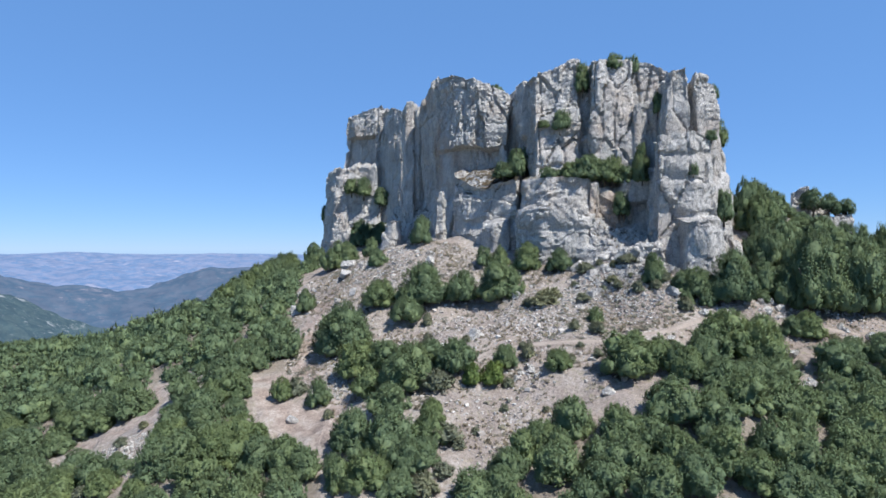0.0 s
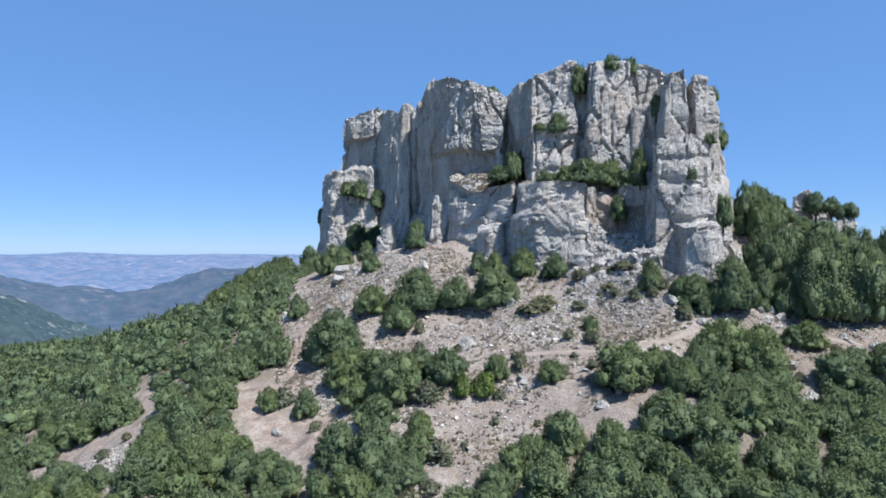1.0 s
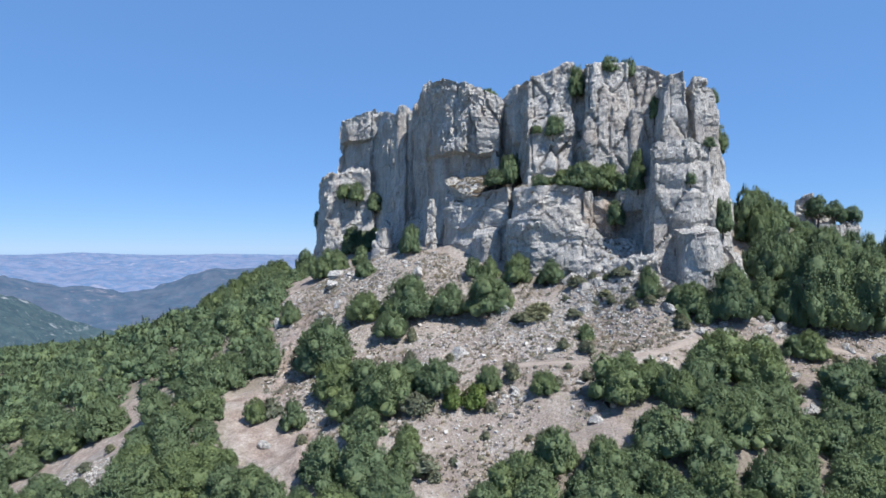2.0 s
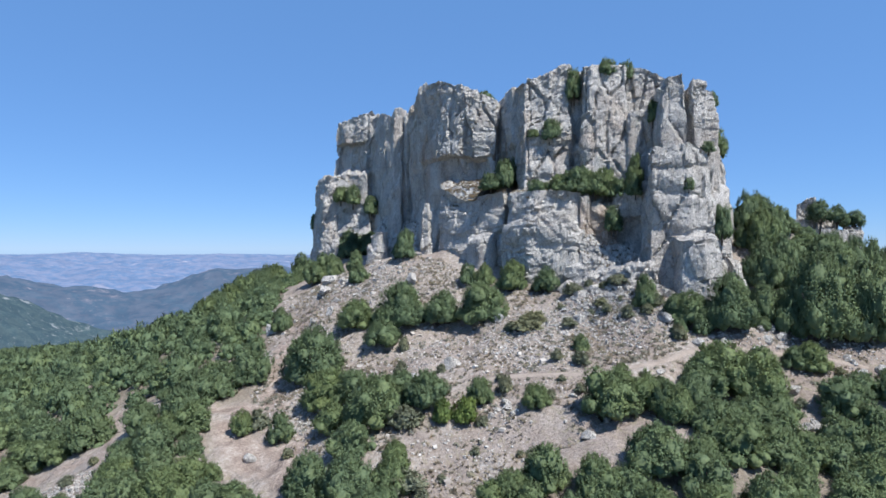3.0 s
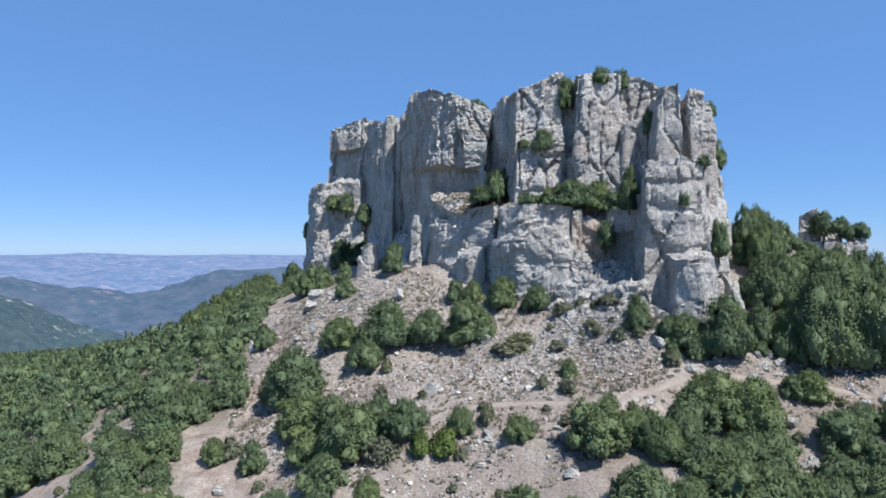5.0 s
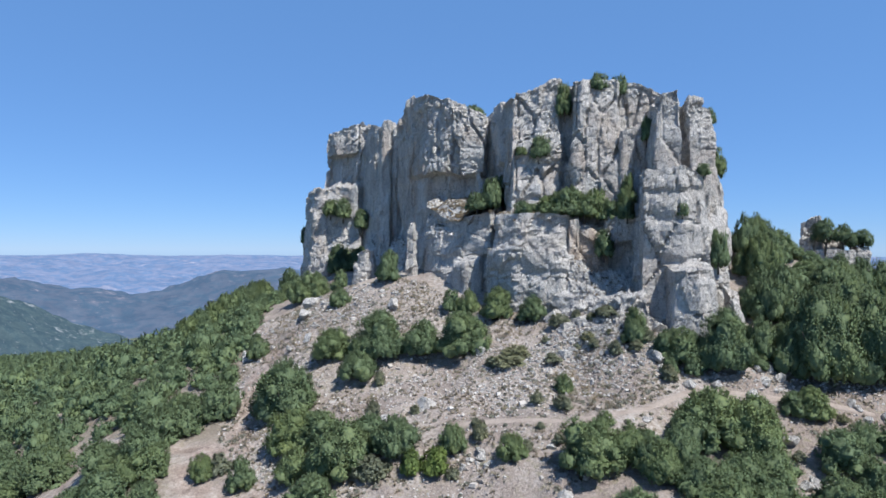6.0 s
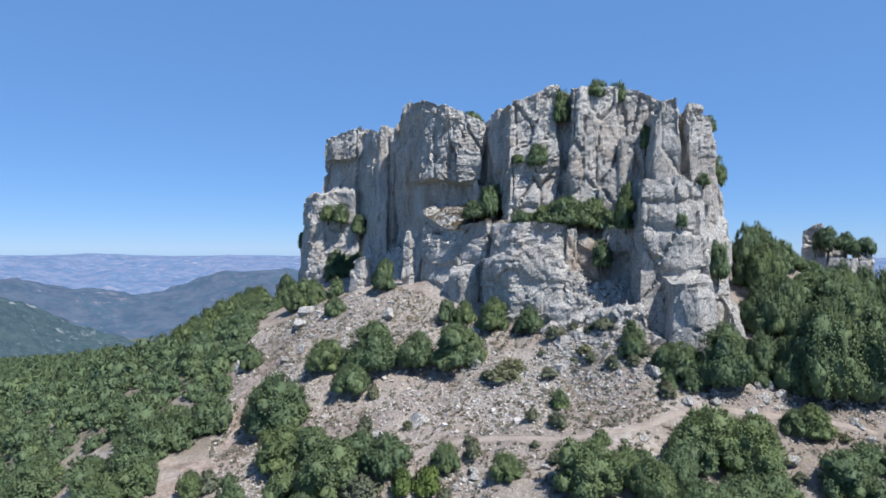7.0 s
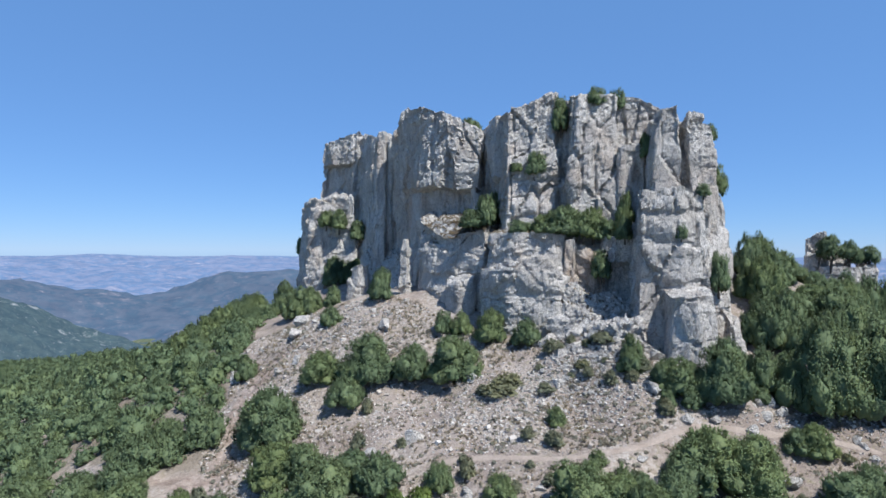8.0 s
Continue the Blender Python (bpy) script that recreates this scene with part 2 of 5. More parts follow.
def ground_z(x, y):
    """Height of the hill, which falls to the valley all round."""
    x, y = np.asarray(x, float), np.asarray(y, float)
    cx = np.clip(x, -115, 105)
    ease = np.clip((x - 20) / 45, 0, 1)
    cy = np.clip(y, 45, 205 - 73 * ease * ease * (3 - 2 * ease))
    u, v = cx / 80, (cy - 120) / 80
    terms = (1, u, v, u * u, u * v, v * v, u ** 3, u * u * v, u * v * v, v ** 3)
    z = sum(c * t for c, t in zip(HILL, terms))
    for bx, by, h, s in BUMPS:
        z = z + h * np.exp(-((x - bx) ** 2 + (y - by) ** 2) / (2 * s * s))
    out = np.hypot(x - cx, y - cy)
    z = z - 0.10 * out - 60 * (out / 700) ** 2 / (1 + (out / 700) ** 2)
    return np.maximum(z, -170 + 0.01 * z)


TRAIL = [
    (6.2, 95.3), (10.8, 95.9), (17.8, 94.1), (24.5, 91.9), (31.3, 92.0), (35.2, 93.3), (39.0, 95.7), (44.0, 96.5),
    (50.1, 96.0), (55.8, 96.1), (60.2, 95.3), (67, 93.2),
]
BARE = [
    [(-24.0, 140.0, 1.6), (-26.2, 133.0, 2.2), (-26.8, 124.5, 1.8), (-25.2, 116.5, 1.5), (-23.8, 107.0, 2.0)],
    [(-33.0, 106.6, 0.9), (-28.0, 105.0, 2.6), (-21.0, 104.0, 1.3)],
    [(-29.0, 99.5, 1.0), (-25.0, 94.5, 2.5), (-19.5, 91.0, 3.6), (-16.0, 86.0, 2.0), (-14.0, 79.0, 1.0)],
    [(-19.5, 93.0, 3.0), (-13.5, 93.0, 1.6)],
    [(-55.5, 121.0, 1.2), (-52.3, 110.5, 0.6), (-48.5, 102.5, 1.0), (-45.5, 94.5, 0.6)],
    [(-48.5, 102.0, 1.2), (-53.5, 102.3, 1.0), (-58.5, 102.5, 0.8), (-64.0, 105.0, 0.6)],
    [(-47.5, 84.6, 1.4), (-51.5, 86.0, 1.6)],
]


def near_line(x, y, line):
    """Distance from a line of points (x, y), or from its rim where the points have a radius."""
    best = np.full(np.shape(x), 1e9)
    for p, q in zip(line, line[1:]):
        dx, dy = q[0] - p[0], q[1] - p[1]
        f = np.clip(((x - p[0]) * dx + (y - p[1]) * dy) / (dx * dx + dy * dy), 0, 1)
        rim = p[2] + f * (q[2] - p[2]) if len(p) > 2 else 0
        best = np.minimum(best, np.hypot(x - p[0] - f * dx, y - p[1] - f * dy) - rim)
    return best


def inside(x, y, corners):
    hit = np.zeros(np.shape(x), bool)
    for (ax, ay), (bx, by) in zip(corners, corners[1:] + corners[:1]):
        hit ^= ((ay > y) != (by > y)) & (x < (bx - ax) * (y - ay) / (by - ay + 1e-9) + ax)
    return hit


def land_z(x, y):
    """The hill with its hummocks and steps, smooth on the trail."""
    x, y = np.asarray(x, float), np.asarray(y, float)
    p = np.stack([x, y, 0 * x], -1)
    calm = np.clip((near_line(x, y, TRAIL) - 0.8) / 2.5, 0, 1)
    far = np.hypot(x, y - 100)
    return ground_z(x, y) + calm * (0.55 * rough(p / 7, 3) + 0.22 * rough(p / 1.7, 2, 9)) + np.clip((far - 260) / 500, 0, 1) * 14 * rough(p / 160, 3, 5)


WOODS = {
    "upper": [(-160, 168), (-159, 197), (-148, 230), (-103, 215), (-67, 180), (-59, 200), (-50, 206), (-42, 195), (-40, 164), (-34, 138), (-29, 118), (-27, 103), (-32, 104), (-55, 124), (-55, 114), (-52, 105), (-63, 107), (-66, 104), (-66, 98), (-96, 100)],
    "middle": [(-49, 115), (-43, 110), (-34, 105), (-31, 99), (-27, 91), (-24, 87), (-16, 78), (-14, 71), (-14, 62), (-46, 72), (-41, 84), (-42, 92), (-45, 100), (-48, 107)],
    "lower": [(-103, 108), (-83, 102), (-65, 97), (-55, 92), (-46, 88), (-41, 88), (-40, 85), (-45, 86), (-40, 74), (-90, 94)],
    "front": [(3, 69), (6, 74), (12, 76), (18, 77), (19, 72), (23, 72), (25, 74), (30, 73), (34, 78), (38, 81), (46, 83), (44, 76), (49, 80), (57, 82), (70, 85), (72, 56), (0, 60)],
    "flank": [(60, 112), (58, 104), (74, 104), (97, 112), (140, 150), (150, 190), (116, 180), (110, 154), (88, 140), (79, 124), (70, 114)],
}


def hill():
    turn = np.radians(np.concatenate([np.arange(50, 130, 0.36), np.arange(130, 410, 4.0)]))
    reach = np.concatenate([[0.02], np.arange(1, 40, 3.0), np.arange(40, 190, 0.65), np.geomspace(190, 4950, 70)])
    r, a = np.meshgrid(reach, turn, indexing="ij")
    x, y = r * np.cos(a), r * np.sin(a) + 18
    z = land_z(x, y)
    verts = np.stack([x, y, z], -1).reshape(-1, 3)
    me = mesh_from("ground", verts, grid_faces(len(reach), len(turn), True)[:, ::-1], EARTH, True)
    wood = np.zeros(x.shape)
    for corners in WOODS.values():
        wood = np.maximum(wood, inside(x, y, corners))
    wood = np.maximum(wood, np.hypot(x, y - 100) > 190)
    for line in BARE:
        wood = wood * np.clip(near_line(x, y, line) / 2.5, 0, 1)
    bare = np.zeros(x.shape)
    for line in BARE:
        bare = np.maximum(bare, np.clip(0.6 - near_line(x, y, line) / 1.5, 0, 1))
    far = np.clip((np.hypot(x, y - 100) - 150) / 60, 0, 1) * 0.95
    me.attributes.new("bare", "FLOAT", "POINT").data.foreach_set("value", bare.astype(np.float32).ravel())
    me.attributes.new("scrub", "FLOAT", "POINT").data.foreach_set("value", far.astype(np.float32).ravel())
    me.attributes.new("litter", "FLOAT", "POINT").data.foreach_set("value", (wood * 0.5).astype(np.float32).ravel())
    return tagged(new("ground", me), "stony reddish hillside with scree and dry grass", "ground", kind="structure")


ground = hill()


def smooth_line(points, step):
    p = np.array(points, float)
    for _ in range(3):
        p = np.stack([0.75 * p[:-1] + 0.25 * p[1:], 0.25 * p[:-1] + 0.75 * p[1:]], 1).reshape(-1, 2)
    s = np.concatenate([[0], np.cumsum(np.hypot(*np.diff(p, axis=0).T))])
    q = np.arange(0, s[-1], step)
    return np.stack([np.interp(q, s, p[:, 0]), np.interp(q, s, p[:, 1])], -1)


def footpath():
    mid = smooth_line(TRAIL, 0.5)
    side = np.gradient(mid, axis=0)
    side = np.stack([-side[:, 1], side[:, 0]], -1) / np.linalg.norm(side, axis=1)[:, None]
    across = np.array([-1, -0.6, -0.2, 0.2, 0.6, 1])
    q = np.concatenate([mid, np.zeros((len(mid), 1))], 1)
    half = 0.44 + 0.2 * lumps(q / 2.5, 3) + 0.12 * lumps(q / 0.8, 4)
    p = mid[:, None] + side[:, None] * (across[None, :] * half[:, None])[..., None]
    z = land_z(p[..., 0], p[..., 1]) + 0.05 - 0.05 * np.abs(across) ** 3
    me = mesh_from("footpath", np.concatenate([p, z[..., None]], -1).reshape(-1, 3), grid_faces(len(mid), 6)[:, ::-1], TRODDEN, True)
    tagged(new("footpath", me), "narrow pale trodden earth path across the slope", "path", kind="structure")


footpath()


# ---- far country ----
def ring(name, label, a0, a1, r0, r1, height, material, na, nr):
    a, r = np.meshgrid(np.linspace(a0, a1, na), np.linspace(r0, r1, nr), indexing="ij")
    x, y = r * np.sin(np.radians(a)), r * np.cos(np.radians(a))
    z = height(a, r, np.stack([x, y, 0 * x], -1))
    me = mesh_from(name, np.stack([x, y, z], -1).reshape(-1, 3), grid_faces(na, nr)[:, ::-1], material, True)
    tagged(new(name, me), label, "hills", kind="structure")


def near_hill(a, r, p):
    return -175 + 210 * np.exp(-((a + 47) / 18) ** 2 - ((r - 1000) / 330) ** 2) + 14 * rough(p / 90, 6)


def middle_ridge(a, r, p):
    crest = np.interp(a, [-180, -60, -45, -36, -28, -24, -20, -14, 0, 180], [-50, -50, -35, -42, -92, -76, -42, -34, -60, -50])
    return -190 + (crest + 190) * np.exp(-((r - 2100) / 330) ** 2) + 21 * rough(p / 190, 6)


def far_hills(a, r, p):
    return -165 + 158 * ((r - 2600) / 2300) ** 1.2 + (40 * rough(p / 380, 6) - 14) * np.clip((4900 - r) / 900, 0.3, 1) + (17 * np.exp(-((a + 31) / 2.5) ** 2) + 6 * np.exp(-((a + 20) / 6) ** 2)) * np.clip((r - 4500) / 350, 0, 1)


# no air lies between: each backdrop carries its own haze as emission
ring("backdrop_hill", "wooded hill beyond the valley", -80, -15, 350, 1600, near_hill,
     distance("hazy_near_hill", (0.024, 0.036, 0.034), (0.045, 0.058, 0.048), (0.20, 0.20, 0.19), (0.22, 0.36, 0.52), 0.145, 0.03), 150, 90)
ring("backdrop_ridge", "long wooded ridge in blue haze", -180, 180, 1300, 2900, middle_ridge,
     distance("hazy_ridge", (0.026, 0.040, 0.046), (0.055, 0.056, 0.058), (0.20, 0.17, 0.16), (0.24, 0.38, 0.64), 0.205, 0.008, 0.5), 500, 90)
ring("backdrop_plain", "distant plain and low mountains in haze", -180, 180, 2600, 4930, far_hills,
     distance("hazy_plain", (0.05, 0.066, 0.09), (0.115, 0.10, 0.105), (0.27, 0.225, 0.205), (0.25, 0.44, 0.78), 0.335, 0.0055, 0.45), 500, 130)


# ---- the rock ----
def craggy(p, strength, tall=20.0):
    """How far the rock face stands out at points p: tall upright slabs parted by joints, smaller flakes, beds and pits."""
    q = p + 0.8 * np.stack([lumps(p / 8, 21), lumps(p / 8, 22), 0.6 * lumps(p / 8, 23)], -1) + 0.12 * np.stack([lumps(p / 1.3, 24), lumps(p / 1.3, 25), lumps(p / 1.3, 26)], -1)
    d = 0.95 * rough(p / 11, 3, 1)
    low = tall < 6
    plane, gap = facets(q / np.array([4.4, 4.4, tall]), 3, 0.5)
    d = d + (0.9 if low else 1.3) * plane - (0.4 if low else 1.0) * np.clip(1 - gap / 0.07, 0, 1)
    # flakes, some of them cut off square
    plane, gap = facets(q / np.array([2.0, 2.0, 2.6 if low else 6.5]) + 3.3, 13, 0.6)
    some = np.clip(0.5 + 1.2 * lumps(p / 6, 44), 0.15, 1)
    d = d + 0.48 * some * plane - 0.42 * some * np.clip(1 - gap / 0.06, 0, 1)
    # broken and weathered most on the upper rocks
    worn = np.clip(0.42 + (p[..., 2] - 52) / 24 + 0.7 * lumps(p / 7, 45), 0.10, 1)
    plane, gap = facets(q / np.array([1.15, 1.15, 1.0]) + 7.1, 23, 0.8)
    d = d + 0.28 * worn * plane - 0.10 * worn * np.clip(1 - gap / 0.1, 0, 1)
    bed = (p[..., 2] + 1.2 * lumps(p / 9, 31) + 0.25 * lumps(p / 2.5, 32)) / 4.7
    layer = np.floor(bed)
    groove = np.minimum(bed - layer, layer + 1 - bed)
    some = np.clip(0.2 + 1.5 * lumps(p / 7, 33), 0, 1)
    d = d + 0.22 * (chance(layer, layer, layer, 5) - 0.5) - (0.55 if low else 0.35) * some * np.clip(1 - groove / 0.04, 0, 1)
    fine = (p[..., 2] + 0.8 * lumps(p / 7, 34) + 0.3 * lumps(p / 1.8, 35)) / 1.7
    layer = np.floor(fine)
    groove = np.minimum(fine - layer, layer + 1 - fine)
    some = np.clip(0.1 + 1.4 * lumps(p / 5, 36), 0, 1)
    d = d + 0.12 * (chance(layer, layer, layer, 6) - 0.5) - 0.16 * some * np.clip(1 - groove / 0.10, 0, 1)
    return strength * (d - 0.2 + 0.09 * rough(p / 0.9, 2, 11))


def along(c, counts, soft):
    pts = np.concatenate([c[i] + (c[(i + 1) % len(c)] - c[i]) * (np.arange(k) / k)[:, None] for i, k in enumerate(counts)])
    for _ in range(soft):
        pts = (np.roll(pts, 1, 0) + 2 * pts + np.roll(pts, -1, 0)) / 4
    return pts


def block(name, parent, base, top, z0, z1, label="", strength=1.0, step=0.40, crown=1.3, soft=5, cuts=(), stone=ROCK, tall=20.0):
    """One block of rock: base and top outlines (the same number of corners), foot height, and top height or heights.
    cuts: undercut bands (from height, to height, depth). tall: height of the slabs between the joints."""
    base, top = np.array(base, float), np.array(top, float)
    area = sum(p[0] * q[1] - q[0] * p[1] for p, q in zip(base, np.roll(base, -1, 0)))
    z1 = np.array(z1 if isinstance(z1, (list, tuple)) else [z1] * len(base), float)
    if area < 0:
        base, top, z1 = base[::-1], top[::-1], z1[::-1]
    edges = np.roll(base, -1, 0) - base
    length = np.linalg.norm(edges, axis=1)
    hidden = -edges[:, 0] / length > 0.35
    counts = [max(3, int(n / (step * (4 if h else 1)))) for n, h in zip(length, hidden)]
    low, high = along(base, counts, soft), along(top, counts, soft)
    rim = along(np.stack([z1, 0 * z1], -1), counts, 4 * soft)[:, 0]
    rows = max(6, int((z1.max() - z0) / step))
    f = np.linspace(0, 1, rows)[:, None]
    xy = low[None] + (high - low)[None] * f[..., None]
    z = z0 + (rim[None] - z0) * f
    side = np.roll(low, -1, 0) - np.roll(low, 1, 0)
    out = np.stack([side[:, 1], -side[:, 0]], -1)
    out /= np.linalg.norm(out, axis=1)[:, None] + 1e-9
    centre = high.mean(0)
    span = np.linalg.norm(high - centre, axis=1).mean()
    caps = max(4, int(span / (step * 1.4)))
    g = np.linspace(0, 1, caps + 1)[1:, None]
    cap_xy = high[None] + (centre - high)[None] * (g * 0.985)[..., None]
    cap_z = rim[None] + (rim.mean() - rim)[None] * g + 0.04 * span * np.sin(g * 1.6)
    p = np.concatenate([np.concatenate([xy, z[..., None]], -1), np.concatenate([cap_xy, cap_z[..., None]], -1)])
    up = np.concatenate([np.clip((f - 1) * (rim.max() - z0) / 1.8 + 1, 0, 1) ** 2 * 0.6, 0.6 + 0.4 * np.clip(g * span / 1.5, 0, 1)])
    normal = np.concatenate([np.broadcast_to(out[None] * (1 - up[..., None]), (*p.shape[:2], 2)), np.broadcast_to(up[..., None], (*p.shape[:2], 1))], -1)
    d = craggy(p, strength, tall)
    wave = p[..., 2] + 1.0 * lumps(p / 5, 51) + 0.4 * lumps(p / 1.6, 52)
    front = np.clip(-1.3 * out[:, 1] - 0.25, 0, 1)[None]
    for c0, c1, depth in cuts:
        band = front * np.clip((wave - c0) / 2.5 + 0.5, 0, 1) * np.clip((c1 - wave) / 0.6 + 0.5, 0, 1)
        d = d * (1 - 0.55 * band) - depth * band * (1 - up)
    ragged = np.clip((p[..., 2] - rim.max() + 9) / 9, 0, 1)
    d = d + ragged * crown * (0.8 * lumps(p / np.array([3.6, 3.6, 5.0]), 41) + 1.1 * facets(p / np.array([2.3, 2.3, 2.0]), 47, 0.5)[0] + 0.2 * lumps(p / np.array([1.3, 1.3, 2.0]), 42) - 0.25) * up.clip(0.3, 1)
    p = p + normal * d[..., None]
    me = mesh_from(name, p.reshape(-1, 3), grid_faces(p.shape[0], p.shape[1], True), stone, False)
    return part(name, me, parent, label)


massif = tagged(new("rock_massif"), "sheer grey limestone crag of fissured buttresses on the hilltop", "rock outcrop", kind="structure")
B = block
# the western head and its shelf
B("buttress", massif, [(-40.0, 219.5), (-23, 208.5), (-8, 236), (-28, 248)], [(-34.4, 220), (-21.6, 212.5), (-10, 236), (-26, 246)], 28, [76.5, 80, 78, 76], step=0.5, cuts=[(59.5, 69.5, 2.8)])
west_shelf = B("ledge", massif, [(-46, 226), (-38, 208), (-20, 203), (-14, 226), (-34, 246)], [(-41.5, 224), (-36.5, 215.5), (-22, 211), (-14, 226), (-34, 244)], 18, [57, 58.5, 54, 58, 58], "pale rounded lower shelf", step=0.55, crown=0.6, tall=4.6)
B("buttress", massif, [(-23.5, 212.5), (-18.4, 204), (-13.0, 198), (-8, 204), (-8, 220), (-14, 232)], [(-22.3, 216), (-17.6, 208.5), (-13.6, 204), (-9, 208), (-9, 220), (-14, 232)], 22, [77, 78, 76, 76, 76, 77], strength=0.7, step=0.5, cuts=[(30, 60, 1.0)])
B("buttress", massif, [(-12.5, 210), (-9.4, 198), (3, 196), (-4, 234)], [(-12.5, 211), (-9.4, 200), (3, 198), (-4, 233)], 22, [76.5, 75.5, 75, 75], strength=0.9, step=0.5, cuts=[(28, 66, 3.6)])
# the middle head, its shelf and the standing rock
B("buttress", massif, [(-8.0, 189), (-6.0, 177), (-2.6, 165), (1.8, 155), (7.8, 149.8), (15.2, 146), (17.4, 164), (13, 190)], [(-7.6, 189), (-5.6, 178), (-2.2, 166.5), (2.2, 158), (8.0, 153), (15.8, 150.5), (17.4, 165), (13, 190)], 26, [71, 72, 75, 75.3, 72.4, 67.5, 67, 71], cuts=[(42, 55, 3.6)], stone=STAINED_ROCK)
B("rib", massif, [(-13.4, 185), (-11.6, 177), (-8.4, 176), (-7.2, 188), (-12, 194)], [(-12.2, 188), (-10.8, 183), (-8.6, 182.6), (-7.6, 190), (-11.4, 194)], 24, [72.5, 73.2, 73.6, 74, 73], strength=0.6, soft=3)
B("rib", massif, [(-10.6, 182.5), (-7.2, 179), (-4, 181), (-5, 193), (-9.4, 195)], [(-9.8, 184), (-7.2, 181.4), (-4.6, 183), (-5, 192), (-9, 194)], 24, [70.5, 71.5, 72, 72, 71], strength=0.7, soft=3)
B("outcrop", massif, [(-18, 171.5), (-14.4, 168.4), (-10.4, 169.4), (-10.6, 175), (-16, 176.5)], [(-16.6, 172.5), (-14.2, 170.4), (-11.6, 171), (-11.6, 174.4), (-15.6, 175.4)], 24, [36.5, 38.4, 38, 39, 37.5], "pale broken outcrop at the mouth of the gully", strength=0.8, step=0.35, soft=2, crown=0.8, tall=4.6)
B("turret", massif, [(-6.3, 186), (-4, 176), (1, 176), (1, 188)], [(-5.6, 185), (-3.4, 178.5), (-0.5, 178.5), (-0.5, 187)], 50, [74.5, 75.2, 76, 75], strength=0.7, soft=3)
middle_shelf = B("ledge", massif, [(0.8, 150), (6.2, 142), (16, 134), (22, 150), (8, 160)], [(2, 152), (8, 145), (16.5, 138), (22, 150), (8, 160)], 24, [48.5, 44.5, 46, 50, 52], "rounded lower shelf topped with dry grass", strength=0.8, crown=0.5, cuts=[(34.5, 37, 1.0)], tall=4.6)
B("ledge", massif, [(8, 138), (11, 134), (15, 134), (15, 140), (9, 142)], [(9, 138.5), (11.2, 136), (14, 136), (15, 140), (9.5, 141)], 24, [35, 35.5, 36, 37, 36], strength=0.6, tall=4.6)
B("pinnacle", massif, [(-2, 150), (0, 149), (1.4, 151), (-0.6, 152.6)], [(-1.7, 150.3), (0, 149.7), (1.0, 151.1), (-0.5, 152.1)], 29, 42.4, "slim standing rock", strength=0.45, step=0.25, soft=1, crown=0.4, cuts=[(36.5, 37.1, 0.4), (39.6, 40.3, 0.4)], tall=4.6)
B("cap", massif, [(-1.4, 150.2), (0, 149.8), (0.7, 151.1), (-0.5, 151.8)], [(-1.1, 150.4), (-0.1, 150.2), (0.4, 151.0), (-0.4, 151.5)], 41.8, 44.2, "loose cap stone on the standing rock", strength=0.25, step=0.2, soft=1, crown=0.3, tall=4.6)
talus = B("talus", massif, [(-23, 188), (-16, 164), (-4, 153), (2, 164), (-7, 196)], [(-16, 198), (-11, 186), (-3.5, 170), (-1, 171), (-8, 196)], 21, [43, 42, 40.5, 42, 45], "broken rock steps under the gully", strength=1.0, step=0.5, soft=2, tall=4.6)
# the eastern head: three buttresses over two bastions
B("buttress", massif, [(20.3, 131.6), (30, 130.5), (34, 168), (14.8, 160)], [(20.6, 142.3), (30.5, 139.5), (34, 168), (15.6, 158)], 34, [70.5, 72.5, 71, 68], cuts=[(47, 48.6, 0.8), (55, 56, 0.8)])
B("buttress", massif, [(32.0, 129.5), (41, 129), (43, 152), (32, 152)], [(32.3, 135), (41.4, 134.5), (43, 152), (33, 152)], 34, [71.5, 71.5, 70, 70], strength=0.8)
B("buttress", massif, [(25, 133.5), (48, 131), (56, 132), (56, 150), (27, 156)], [(25, 141.5), (47, 136), (55, 136), (54, 150), (27, 156)], 34, [71, 71, 65, 65, 69])
east_shelf = B("ledge", massif, [(16.2, 131), (20.4, 126), (28.5, 124), (30.5, 125.5), (33, 134), (18, 140)], [(17.2, 132), (21, 128.2), (28.5, 126.6), (30.5, 127.5), (33, 134), (18, 140)], 30, [44.3, 45, 45, 44.6, 45.5, 45.5], "broad upper tier of the lower bastion", strength=0.7, crown=0.6, cuts=[(40.5, 41.2, 0.5)], tall=4.6)
B("ledge", massif, [(14.5, 129.5), (19.2, 124), (28, 121.2), (31, 122.5), (33, 134), (18, 140)], [(15.4, 130.3), (20, 125.3), (28, 122.6), (30.6, 123.8), (33, 134), (18, 140)], 22, [37.8, 38.6, 38.2, 37, 38, 39], "broad lower bastion with horizontal cracks", strength=0.65, cuts=[(33.8, 34.6, 0.7)], tall=4.6)
B("column", massif, [(29.6, 125.5), (32.3, 125.2), (32.5, 130), (30, 130)], [(30, 126.3), (32, 126.2), (32.3, 130), (30.3, 130)], 30, 44, "reddish column beside the hollow", strength=0.4, soft=2, stone=RUSTY_ROCK)
B("step", massif, [(31, 124.5), (36, 121.8), (39, 124), (38.5, 130), (31, 130)], [(31.6, 127.4), (35.4, 125.4), (38, 127), (38, 130), (31.6, 130)], 24, [41.5, 40, 39.5, 42.5, 43], "reddish broken rock in the upper hollow", strength=1.1, step=0.35, soft=2, stone=RUSTY_ROCK, tall=4.6)
